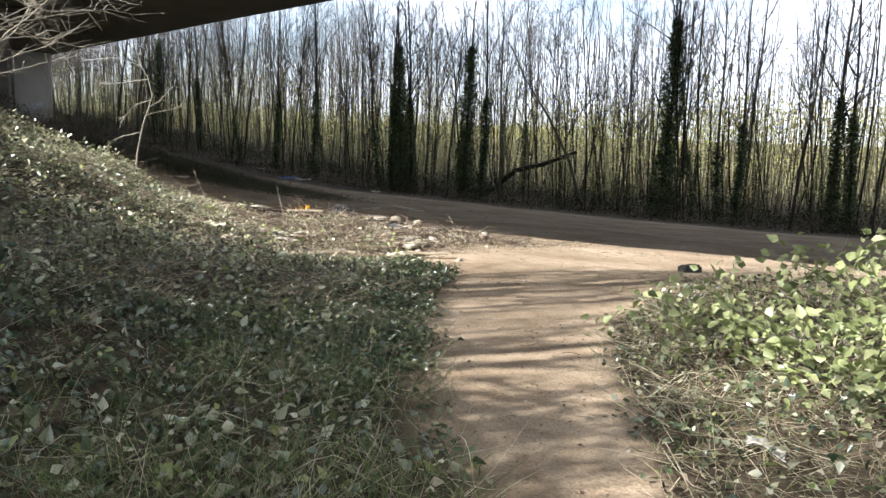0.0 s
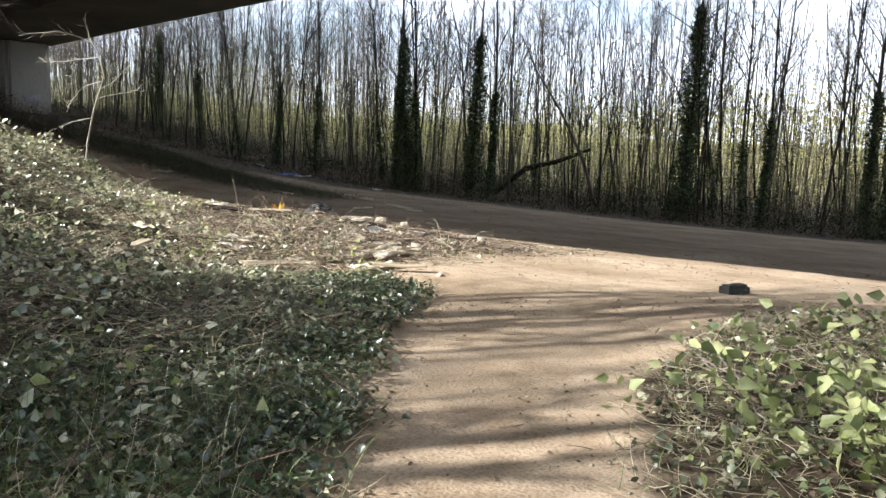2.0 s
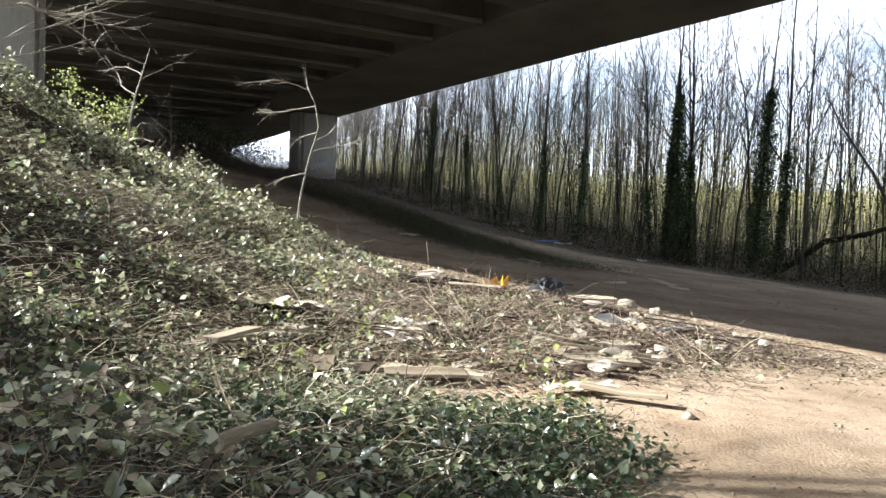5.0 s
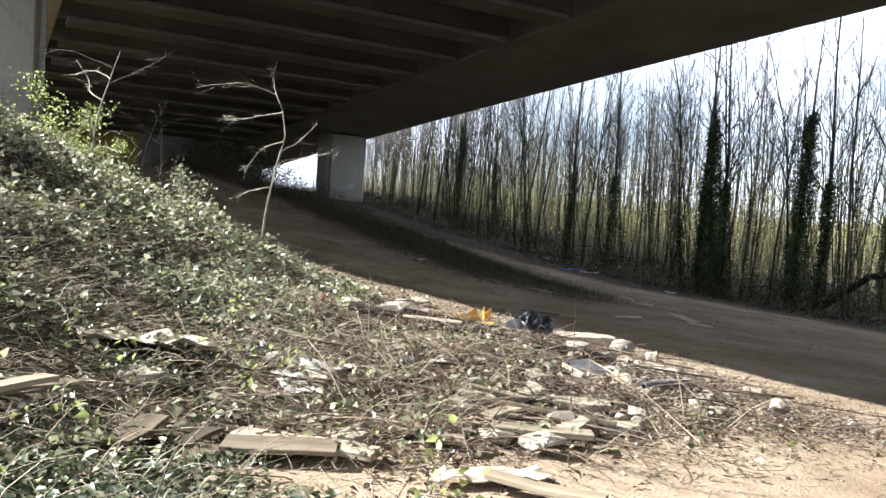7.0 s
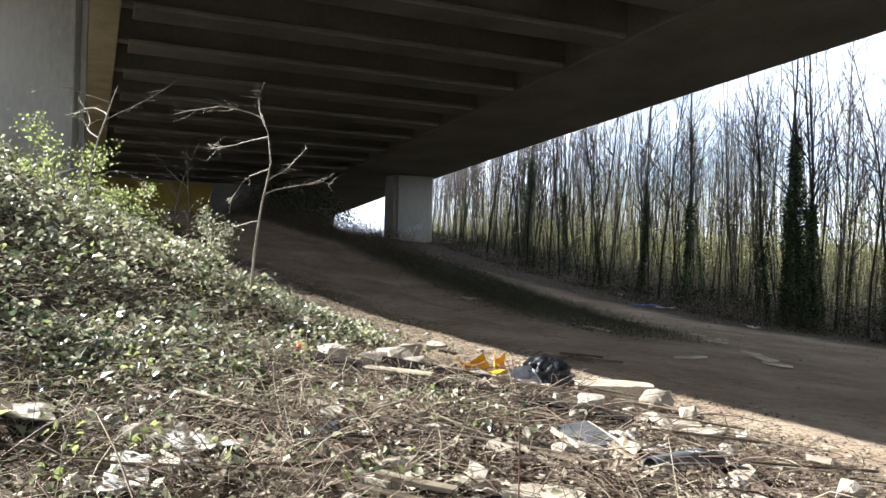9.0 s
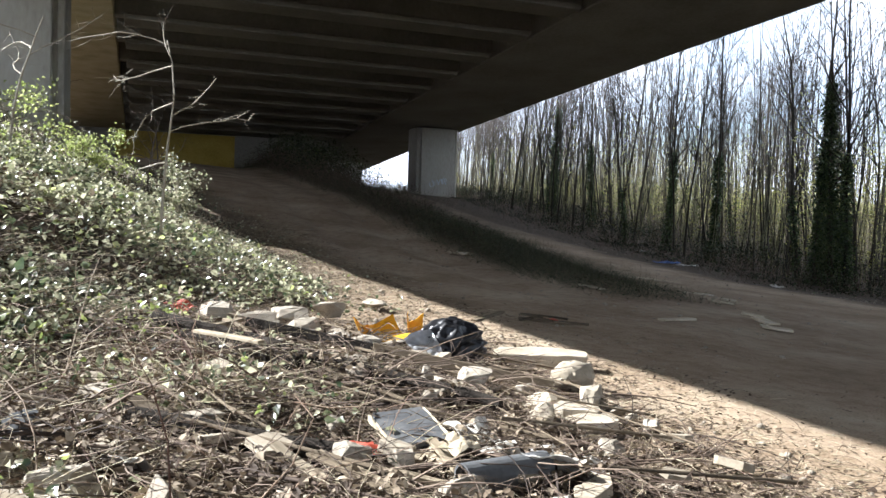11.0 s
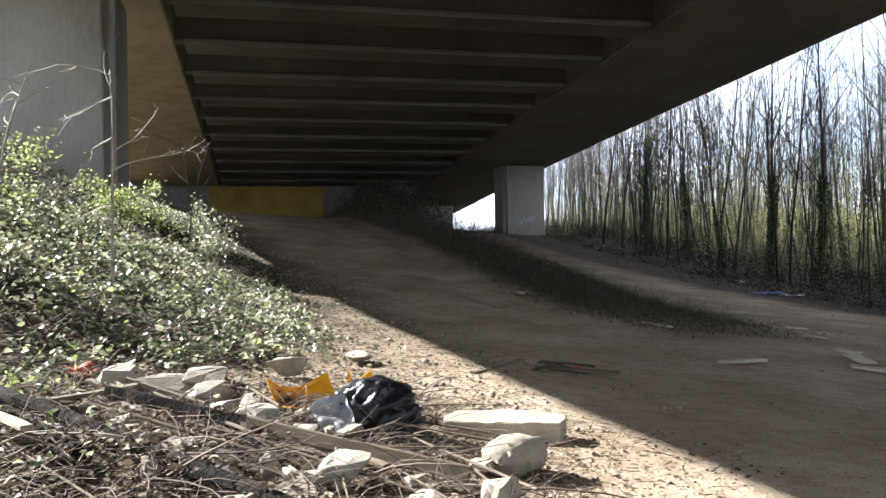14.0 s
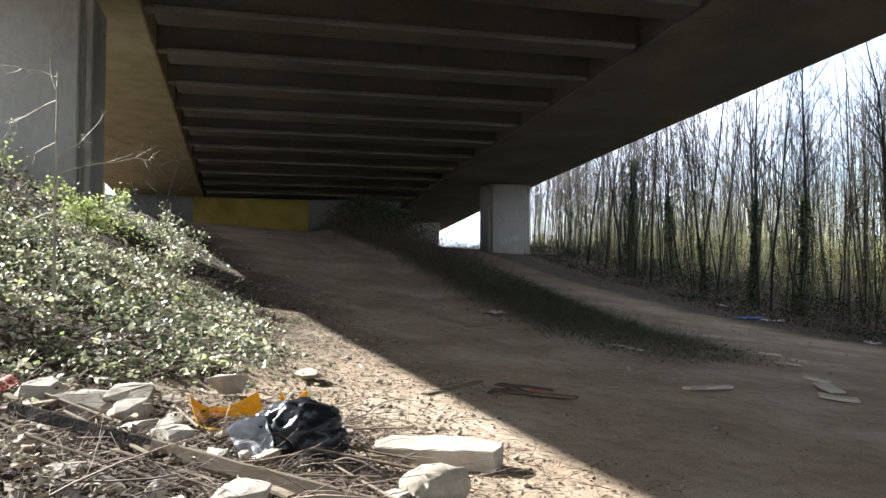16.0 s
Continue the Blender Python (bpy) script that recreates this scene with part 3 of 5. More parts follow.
def make_tree(seed, height, radius, ivy=0.0, lean=0.0, name="bare_tree", label="slender bare woodland tree with fine upright twigs", low_leaf=0):
    rnd = random.Random(seed)
    g = np.random.default_rng(seed)
    root = thing(name, label, "tree", "woodland trees")
    spine = bough(rnd, Vector((0, 0, -0.35)), Vector((lean, rnd.uniform(-0.04, 0.04), 1)), height, 9, 0.02, 0.042 - 0.028 * ivy)
    bm = tube(bmesh.new(), spine, [radius * (1.25 if i == 0 else 1) * (1 - 0.93 * i / 9) + 0.004 for i in range(10)], 7)
    twigs_a, twigs_b = [], []
    for i in range(rnd.randint(12, 16)):
        t = rnd.uniform(0.3, 0.98)
        k = min(8, int(t * 9))
        base = spine[k].lerp(spine[k + 1], t * 9 - k)
        ang = rnd.uniform(0, 6.283)
        up = rnd.uniform(0.8, 1.9)
        ln = height * (1 - t) * rnd.uniform(0.22, 0.5) + 0.7
        limb = bough(rnd, base, Vector((math.cos(ang), math.sin(ang), up)), ln, 5, 0.06, 0.12)
        r0 = radius * (1 - t) * 0.45 + 0.008
        tube(bm, limb, [r0 * (1 - 0.85 * j / 5) + 0.002 for j in range(6)], 4)
        for j in range(rnd.randint(7, 10)):
            q = rnd.uniform(0.2, 1.0)
            m = min(4, int(q * 5))
            b = limb[m].lerp(limb[m + 1], q * 5 - m)
            w = (limb[m + 1] - limb[m]).normalized() + Vector((rnd.gauss(0, 0.55), rnd.gauss(0, 0.55), rnd.gauss(0.15, 0.4)))
            e = b + w.normalized() * rnd.uniform(0.35, 1.1)
            twigs_a.append(b), twigs_b.append(e)
            for s in range(2):
                f = b.lerp(e, rnd.uniform(0.3, 0.9))
                twigs_a.append(f)
                twigs_b.append(f + (w.normalized() + Vector((rnd.gauss(0, 0.6), rnd.gauss(0, 0.6), rnd.gauss(0.2, 0.4)))).normalized() * rnd.uniform(0.2, 0.5))
    part("trunk", bm, BARK, root)
    A, B = np.array([tuple(a) for a in twigs_a]), np.array([tuple(b) for b in twigs_b])
    p, f = blades(g, A, B, np.full(len(A), 0.04), g.uniform(0.004, 0.0085, len(A)), 2)
    crown = new("crown", cloud_mesh("crown", [(p, f, 0)], [CROWN_TWIG]))
    crown.parent = root
    if ivy:
        n = int(8500 * ivy)
        t = g.uniform(0.0, 0.22 + 0.45 * ivy, n)
        sp = np.array([tuple(s) for s in spine])
        k = np.minimum(8, (t * 9).astype(int))
        c = sp[k] + (sp[k + 1] - sp[k]) * (t * 9 - k)[:, None]
        ang = g.uniform(0, 6.283, n)
        sleeve = (0.12 + 0.36 * ivy) * (0.8 + 0.3 * np.sin(t * 23 + seed) + 0.25 * np.sin(t * 61 + 2 * ang) + 0.2 * np.sin(3 * ang + 40 * t)) * np.clip((0.25 + 0.45 * ivy - t) * 9, 0.25, 1)
        r = radius * (1 - t) + sleeve * g.uniform(0, 1, n) ** 0.6
        c = c + np.stack([np.cos(ang) * r, np.sin(ang) * r, g.normal(0, 0.1, n)], -1)
        p, f = leaves(g, c, g.uniform(0.07, 0.14, n), 1.0)
        o = new("ivy", cloud_mesh("ivy", [(p, f, 0)], [DARK_IVY]))
        o.parent, o["label"] = root, "dark ivy climbing the trunk"
    if low_leaf:
        n = low_leaf
        ang, r = g.uniform(0, 6.283, n), np.abs(g.normal(0, 0.8, n))
        c = np.stack([np.cos(ang) * r, np.sin(ang) * r, g.uniform(0.8, height * 0.55, n)], -1)
        p, f = leaves(g, c, g.uniform(0.05, 0.10, n), 1.0)
        o = new("foliage", cloud_mesh("foliage", [(p, f, 0)], [OLIVE]))
        o.parent, o["label"] = root, "sparse pale green young leaves"
    return root


def stand(proto, u, v, turn, size):
    m = Matrix.Translation(P(u, v, surface(u, v))) @ Matrix.Rotation(turn, 4, "Z") @ Matrix.Scale(size, 4)
    return m


protos = [make_tree(11, 14.5, 0.08), make_tree(12, 13.0, 0.055), make_tree(13, 15.5, 0.085, ivy=0.3, label="bare woodland tree with some ivy on its trunk"), make_tree(14, 12.5, 0.048, lean=0.07),
          make_tree(15, 14.0, 0.07, ivy=0.1, low_leaf=260, label="slender woodland tree with sparse young leaves"), make_tree(16, 11.5, 0.05, lean=-0.09, low_leaf=420, label="thin leaning tree with sparse young leaves"),
          make_tree(17, 14.0, 0.14, ivy=1.0, label="tall tree thickly clad in dark ivy"), make_tree(18, 10.5, 0.04, low_leaf=300, label="thin sapling with sparse young leaves"), make_tree(19, 12.0, 0.04, lean=0.03),
          make_tree(20, 13.5, 0.045, lean=-0.04, low_leaf=120, label="thin woodland tree with a few leaves")]
# trees that stand out: place and kind
spots = [(41.9, 36.9, 2), (38.6, 37.2, 2), (30.5, 36.7, 6), (25.9, 36.6, 6), (25.0, 36.9, 2), (14.35, 36.5, 6), (31.1, 36.4, 2), (29.9, 36.9, 2), (11.0, 36.7, 2), (6.9, 36.6, 2), (8.5, 36.5, 0), (6.2, 36.9, 2), (46.7, 37.0, 0), (23.6, 36.8, 0), (58.0, 38.5, 6), (52.0, 38.4, 2)]
rnd = random.Random(5)
tries = 0
while len(spots) < 285 and tries < 12000:
    tries += 1
    u = rnd.uniform(-16, 104)
    v = 36.2 + 14 * rnd.random() ** 1.6
    if u > 60:
        v += 0.22 * (u - 60)
    if all((u - s[0]) ** 2 + (v - s[1]) ** 2 > 0.5 for s in spots):
        spots.append((u, v, rnd.choices(range(10), (3, 4, 0.5, 4, 3, 4, 0.1, 4, 6, 6) if u < 48 else (2, 4, 0.4, 4, 0, 0, 0.2, 0, 7, 0))[0]))
# trees on the sunny side, whose shadows fall over the path
for i in range(40):
    c, w = (rnd.uniform(5.0, 8.8), rnd.uniform(7.5, 15)) if i < 13 else (rnd.uniform(4.8, 7.4), rnd.uniform(10, 19)) if i < 22 else (rnd.uniform(-1, 4.2), rnd.uniform(9, 18))
    spots.append((0.785 * c + 0.62 * w, 0.62 * c - 0.785 * w, rnd.choice((0, 1, 3, 0, 1, 2))))
for i in range(16):
    spots.append((rnd.uniform(45, 95), rnd.uniform(-24, -6), rnd.choice((0, 1, 2, 3))))
used = set()
for u, v, k in spots:
    m = stand(protos[k], u, v, rnd.uniform(0, 6.28), rnd.uniform(0.85, 1.12))
    if k not in used:
        used.add(k)
        protos[k].matrix_basis = m
    else:
        copy_thing(protos[k], m).matrix_basis = m

# the wood behind them
n = 2100
u, v = rng.uniform(-30, 125, n), 37.5 + 48 * rng.uniform(0, 1, n) ** 1.25
v = v + 0.22 * np.clip(u - 60, 0, 100)
u[1800:], v[1800:] = rng.uniform(112, 165, 300), rng.uniform(-10, 47, 300)
a = world_pts(u, v, ground_z(u, v) - 0.3)
b = a + np.stack([rng.normal(0, 0.8, n), rng.normal(0, 0.8, n), rng.uniform(9, 15, n)], -1)
p, f = blades(rng, a, b, np.full(n, 0.30), rng.uniform(0.022, 0.07, n), 5)
n2 = 21000
j = np.where(rng.uniform(0, 1, n2) < 0.25, rng.integers(1800, n, n2), rng.integers(0, n, n2))
t = rng.uniform(0.3, 1.0, n2)
c = a[j] * (1 - t)[:, None] + b[j] * t[:, None]
d = rng.normal(0, 0.5, (n2, 3)) + np.array([0, 0, 0.8])
p2, f2 = blades(rng, c, c + d * rng.uniform(0.5, 1.5, n2)[:, None], np.full(n2, 0.08), rng.uniform(0.008, 0.02, n2), 2)
n3 = 150000
u3, v3 = rng.uniform(-45, 150, n3), 45 + 50 * rng.uniform(0, 1, n3) ** 1.2
v3 = v3 + 0.22 * np.clip(u3 - 60, 0, 100)
u3[145000:], v3[145000:] = rng.uniform(118, 160, 5000), rng.uniform(-5, 60, 5000)
clump = 0.3 + 0.7 * sm(-0.7, 0.6, lumps(u3, v3, 0.5, 6))
c3 = world_pts(u3, v3, ground_z(u3, v3) + (2.0 + 8.0 * clump * (0.12 + 0.88 * sm(56, 30, u3))) * rng.uniform(0, 1, n3) ** 1.15)
s3 = rng.uniform(0.08, 0.19, n3)
pick = rng.uniform(0, 1, n3) + 0.3 * lumps(u3, v3, 0.23, 31)
chunks = [(p, f, 0), (p2, f2, 1)]
for lo, hi, m in ((-9, 0.62, 2), (0.62, 0.9, 3), (0.9, 9, 4)):
    k = (pick >= lo) & (pick < hi)
    chunks.append((*leaves(rng, c3[k], s3[k], 1.0), m))
# ivy and moss round the trunks
n4 = 26000
j = rng.integers(0, n, n4)
t = rng.uniform(0.02, 0.62, n4)
c4 = a[j] * (1 - t)[:, None] + b[j] * t[:, None] + rng.normal(0, 0.22, (n4, 3))
k = (j % 5) < 3
chunks.append((*leaves(rng, c4[k], rng.uniform(0.10, 0.2, k.sum()), 1.0), 2))
chunks.append((*leaves(rng, c4[~k], rng.uniform(0.10, 0.2, (~k).sum()), 1.0), 4))
# upright hazel shoots
n5 = 6500
u5, v5 = rng.uniform(-20, 110, n5), 36.8 + 26 * rng.uniform(0, 1, n5)
v5 = v5 + 0.22 * np.clip(u5 - 60, 0, 100)
a5 = world_pts(u5, v5, ground_z(u5, v5))
b5 = a5 + np.stack([rng.normal(0, 0.5, n5), rng.normal(0, 0.5, n5), rng.uniform(2.5, 7.5, n5)], -1)
p5, f5 = blades(rng, a5, b5, np.full(n5, 0.12), rng.uniform(0.010, 0.026, n5), 4)
chunks.append((p5, f5, 5))
# deep wood far back, closing the gaps
gg = np.random.default_rng(19)
n6 = 30000
u6, v6 = gg.uniform(-70, 170, n6), gg.uniform(98, 126, n6)
v6 = v6 + 0.22 * np.clip(u6 - 60, 0, 110)
c6 = world_pts(u6, v6, ground_z(u6, v6) + (9.0 + 3.0 * lumps(u6, v6, 0.2, 5)) * (0.15 + 0.85 * sm(70, 36, u6)) * gg.uniform(0, 1, n6))
for m in (2, 3):
    chunks.append((*leaves(gg, c6[m - 2::2], gg.uniform(0.28, 0.6, len(c6[m - 2::2])), 1.0), m))
stuff("far_wood", chunks, [BARK, CROWN_TWIG, OLIVE, BUFF, DARK_IVY, MOSSY], "bare woodland with upright shoots and pale green undergrowth", "woodland")

# undergrowth along the foot of the wood, deep shade put into its leaf colour
edge = lambda a, b: sm(30.6, 34.2, b + 0.8 * lumps(a, b, 0.6, 2)) * (0.35 + 0.65 * sm(-0.4, 0.5, lumps(a, b, 0.7, 9)))
edge_high = lambda a, b: (0.08 + 1.7 * sm(32.4, 37.0, b)) * (0.6 + 0.5 * lumps(a, b, 0.55, 3))
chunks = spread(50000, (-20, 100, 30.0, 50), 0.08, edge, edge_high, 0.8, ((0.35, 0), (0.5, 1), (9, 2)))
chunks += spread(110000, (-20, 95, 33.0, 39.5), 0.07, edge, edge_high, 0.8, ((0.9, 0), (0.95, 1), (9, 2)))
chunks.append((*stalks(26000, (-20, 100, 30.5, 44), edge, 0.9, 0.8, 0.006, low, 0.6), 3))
stuff("wood_edge_growth", chunks, [SHADE_IVY, DARK_IVY, STEM, STEM], "ivy, bramble and bare shoots along the wood's edge, coloured dark for shade", "undergrowth")

# rough growth between the tracks, its leaves and grass coloured for shade
strip_d = lambda a, b: np.exp(-((b - (20.4 - 0.03 * (a - 22))) / 1.75) ** 4) * sm(18.5, 24, a) * sm(76, 66, a)
strip_h = lambda a, b: (0.16 + 1.5 * sm(25, 46, a)) * (0.6 + 0.5 * lumps(a, b, 0.8, 12))
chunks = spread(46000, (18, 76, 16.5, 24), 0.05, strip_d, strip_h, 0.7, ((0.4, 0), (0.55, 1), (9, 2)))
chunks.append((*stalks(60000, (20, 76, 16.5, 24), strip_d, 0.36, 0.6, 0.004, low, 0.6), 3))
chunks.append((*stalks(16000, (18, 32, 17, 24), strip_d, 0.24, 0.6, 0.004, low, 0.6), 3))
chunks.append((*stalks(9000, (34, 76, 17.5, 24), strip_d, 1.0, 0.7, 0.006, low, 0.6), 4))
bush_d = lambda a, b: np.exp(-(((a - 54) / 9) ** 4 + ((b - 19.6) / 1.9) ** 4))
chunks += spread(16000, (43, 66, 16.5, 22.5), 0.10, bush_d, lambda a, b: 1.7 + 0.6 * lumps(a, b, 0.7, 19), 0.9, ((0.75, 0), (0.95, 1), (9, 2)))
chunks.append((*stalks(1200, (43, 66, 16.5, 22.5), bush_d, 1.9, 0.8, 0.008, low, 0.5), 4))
stuff("strip_growth", chunks, [SHADE_IVY, DARK_IVY, STEM, DULL_GRASS, STEM], "grass and bramble strip between the two tracks, coloured dark for shade", "undergrowth")

# unseen thicket added on the sunny side to keep the bank's foot in shade
n = 20000
u = rng.uniform(5.2, 12.4, n)
v = -3.2 + 0.5 * (u - 5.2) + rng.normal(-0.6, 0.6, n)
hh = np.clip(5.0 + 0.15 * sm(8.0, 6.4, 0.785 * u + 0.62 * v) + 0.9 * lumps(u, v, 1.3, 6) - ground_z(u, v), 0.6, 6.2)
p, f = leaves(rng, world_pts(u, v, ground_z(u, v) + hh * rng.uniform(0.0, 1, n)), rng.uniform(0.08, 0.17, n), 0.9)
k = 900
a = world_pts(u[:k], v[:k], ground_z(u[:k], v[:k]))
p2, f2 = blades(rng, a, a + np.stack([rng.normal(0, 0.5, k), rng.normal(0, 0.5, k), hh[:k]], -1), np.full(k, 0.15), rng.uniform(0.008, 0.02, k), 4)
stuff("hawthorn_thicket", [(p, f, 0), (p2, f2, 1)], [DARK_IVY, TWIG], "unseen leafy thicket added to shade the bank", "thicket")


# ---- loose things ----
STONE = material("pale_limestone", [(0.20, 0.165, 0.115), (0.32, 0.275, 0.205), (0.47, 0.415, 0.325)], 3.0, 45.0, 0.9, 0.4, 0.01, per_object=0.3)
RUBBLE = material("broken_concrete", [(0.17, 0.145, 0.11), (0.31, 0.27, 0.21), (0.47, 0.42, 0.345)], 5.0, 60.0, 0.92, 0.5, 0.01, per_object=0.5)
PLANK = material("weathered_plank", [(0.045, 0.036, 0.026), (0.12, 0.095, 0.065), (0.24, 0.195, 0.135)], 3.0, 40.0, 0.95, 0.4, 0.006, stretch=(0.15, 1.5, 1.5), per_object=0.5, spec=0.08)
PALE_WOOD = material("bleached_wood", [(0.14, 0.108, 0.068), (0.26, 0.21, 0.14), (0.40, 0.34, 0.245)], 3.0, 40.0, 0.85, 0.4, 0.006, stretch=(0.15, 1.5, 1.5), per_object=0.5)
TAN_WOOD = material("tan_weathered_wood", [(0.075, 0.057, 0.037), (0.15, 0.118, 0.08), (0.25, 0.205, 0.145)], 3.0, 40.0, 0.85, 0.4, 0.006, stretch=(0.15, 1.5, 1.5), spec=0.15)
CHAR = material("charred_wood", [(0.010, 0.009, 0.008), (0.028, 0.024, 0.02), (0.06, 0.052, 0.044)], 8.0, 50.0, 1.0, 1.0, 0.03, spec=0.03)
BLACK_PLASTIC = material("black_plastic_film", [(0.006, 0.006, 0.007), (0.012, 0.012, 0.014), (0.03, 0.03, 0.033)], 5.0, 14.0, 0.38, 0.6, 0.02, spec=0.4)
YELLOW_PLASTIC = material("yellow_plastic", [(0.55, 0.27, 0.01), (0.78, 0.42, 0.015), (0.85, 0.55, 0.05)], 3.0, 30.0, 0.5, 0.15, 0.005, through_light=0.2)
SILVER = material("silvery_plastic_film", [(0.10, 0.10, 0.10), (0.22, 0.22, 0.22), (0.42, 0.42, 0.42)], 6.0, 20.0, 0.3, 0.3, 0.01, spec=0.6)
GREY_PLASTIC = material("grey_plastic", [(0.055, 0.056, 0.057), (0.09, 0.092, 0.094), (0.16, 0.158, 0.15)], 4.0, 50.0, 0.85, 0.1, 0.003, spec=0.15)
WHITE_PLASTIC = material("dirty_white_sheet", [(0.28, 0.255, 0.205), (0.46, 0.435, 0.38), (0.66, 0.64, 0.6)], 4.0, 40.0, 0.6, 0.2, 0.005, per_object=0.2)
CARD = material("sodden_cardboard", [(0.30, 0.245, 0.165), (0.45, 0.385, 0.275), (0.56, 0.50, 0.39)], 4.0, 50.0, 0.9, 0.3, 0.005, per_object=0.4)
BLUE = material("blue_plastic", [(0.02, 0.05, 0.18), (0.04, 0.10, 0.32), (0.30, 0.36, 0.5)], 4.0, 40.0, 0.5, 0.1, 0.005)
RED = material("faded_red_plastic", [(0.22, 0.03, 0.02), (0.38, 0.07, 0.04), (0.5, 0.18, 0.12)], 4.0, 40.0, 0.6, 0.1, 0.005)
RUBBER = material("black_rubber", [(0.012, 0.012, 0.012), (0.025, 0.024, 0.023), (0.06, 0.055, 0.05)], 6.0, 50.0, 0.7, 0.3, 0.005)


def heading(u0, v0, u1, v1):
    d = P(u1, v1) - P(u0, v0)
    return math.atan2(d.y, d.x)


def rest(u, v, turn=0.0, lift=0.0, tilt=0.0, side=0.0):
    return Matrix.Translation(P(u, v, surface(u, v) + lift)) @ Matrix.Rotation(turn, 4, "Z") @ Matrix.Rotation(tilt, 4, "Y") @ Matrix.Rotation(side, 4, "X")


def solid(name, bm, mat, m, label, category, group="", smooth=False):
    ob = link_mesh(name, bm, mat)
    ob.matrix_world = m
    if smooth:
        for f in ob.data.polygons:
            f.use_smooth = True
    return tagged(ob, label, category, group)


def stone_mesh(seed, x, y, z, rough=0.16, points=26, flat_top=False, square=0.5):
    """An angular lump with broken faces, resting on z = 0."""
    r = random.Random(seed)
    bm = bmesh.new()
    for i in range(points):
        d = Vector((r.gauss(0, 1), r.gauss(0, 1), r.gauss(0, 1))).normalized()
        k = max(abs(d.x), abs(d.y), abs(d.z)) ** square
        w = d / k * (1 + r.uniform(-rough, rough))
        bm.verts.new((w.x * x / 2, w.y * y / 2, min(w.z, 0.72 if flat_top else 9) * z / 2))
    hull = bmesh.ops.convex_hull(bm, input=bm.verts)
    bmesh.ops.delete(bm, geom=[g for g in hull["geom_interior"] if isinstance(g, bmesh.types.BMVert)], context="VERTS")
    bmesh.ops.bevel(bm, geom=list(bm.edges), offset=min(x, y, z) * 0.025, segments=1, affect="EDGES")
    bmesh.ops.triangulate(bm, faces=bm.faces)
    bmesh.ops.subdivide_edges(bm, edges=[e for e in bm.edges if e.calc_length() > 0.035], cuts=1)
    bmesh.ops.triangulate(bm, faces=bm.faces)
    low_z, m = min(v.co.z for v in bm.verts), min(x, y, z)
    for v in bm.verts:
        q = v.co.copy()
        v.co += Vector((noise.noise(q * 9 + Vector((seed, 0, 0))), noise.noise(q * 9 + Vector((0, seed, 5))), noise.noise(q * 9 + Vector((7, 0, seed))))) * 0.045 * m
        v.co += Vector((r.gauss(0, 1), r.gauss(0, 1), r.gauss(0, 1))) * 0.012 * m
        v.co.z -= low_z + 0.12 * z
    return bm


def slab_mesh(seed, x, y, z, corners=9):
    """A broken flat slab with an angular outline, resting on z = 0."""
    r = random.Random(seed)
    bm = bmesh.new()
    rim = []
    for i in range(corners):
        a = 6.2832 * (i + r.uniform(-0.3, 0.3)) / corners
        k = r.uniform(0.88, 1.0) / max(abs(math.cos(a)), abs(math.sin(a))) ** 0.85
        rim.append((math.cos(a) * k * x / 2, math.sin(a) * k * y / 2))
    tilt = r.uniform(-0.12, 0.12)
    low_ring = [bm.verts.new((p * r.uniform(0.93, 1.0), q * r.uniform(0.93, 1.0), -0.1 * z)) for p, q in rim]
    top_ring = [bm.verts.new((p * r.uniform(0.94, 1.0), q * r.uniform(0.94, 1.0), z * (0.95 + tilt * p / x + r.uniform(-0.08, 0.05)))) for p, q in rim]
    bm.faces.new(low_ring[::-1]), bm.faces.new(top_ring)
    for i in range(corners):
        j = (i + 1) % corners
        bm.faces.new((low_ring[i], low_ring[j], top_ring[j], top_ring[i]))
    bmesh.ops.bevel(bm, geom=list(bm.edges), offset=0.06 * min(z, y), segments=1, affect="EDGES")
    bmesh.ops.triangulate(bm, faces=bm.faces)
    for i in range(2):
        bmesh.ops.subdivide_edges(bm, edges=[e for e in bm.edges if e.calc_length() > 0.05], cuts=1)
        bmesh.ops.triangulate(bm, faces=bm.faces)
    for v in bm.verts:
        q = v.co * 11 + Vector((seed, 0, 0))
        v.co += Vector((noise.noise(q), noise.noise(q + Vector((5, 0, 0))), noise.noise(q + Vector((0, 9, 0))))) * 0.06 * z
    bmesh.ops.recalc_face_normals(bm, faces=bm.faces)
    return bm


def board_mesh(length, width, thick, seed=0, warp=0.01, ragged=0.02):
    """A board with a little bow, worn edges and uneven ends."""
    r = random.Random(seed)
    bm = bmesh.new()
    n = max(4, int(length / 0.18))
    rows = []
    for i in range(n + 1):
        x = -length / 2 + length * i / n
        if i in (0, n):
            x += r.uniform(-ragged, ragged)
        bow = warp * math.sin(3.1 * i / n + seed) + r.uniform(-0.002, 0.002)
        w = width / 2 + r.uniform(-0.03, 0.03) * width
        e = min(thick, width) * 0.15
        rows.append([bm.verts.new((x, y, z + bow)) for y, z in ((-w, e), (-w + e, 0), (w - e, 0), (w, e), (w, thick - e), (w - e, thick), (-w + e, thick), (-w, thick - e))])
    for a, b in zip(rows, rows[1:]):
        for k in range(8):
            bm.faces.new((a[k], a[(k + 1) % 8], b[(k + 1) % 8], b[k]))
    bm.faces.new(rows[0][::-1]), bm.faces.new(rows[-1])
    bmesh.ops.recalc_face_normals(bm, faces=bm.faces)
    return bm


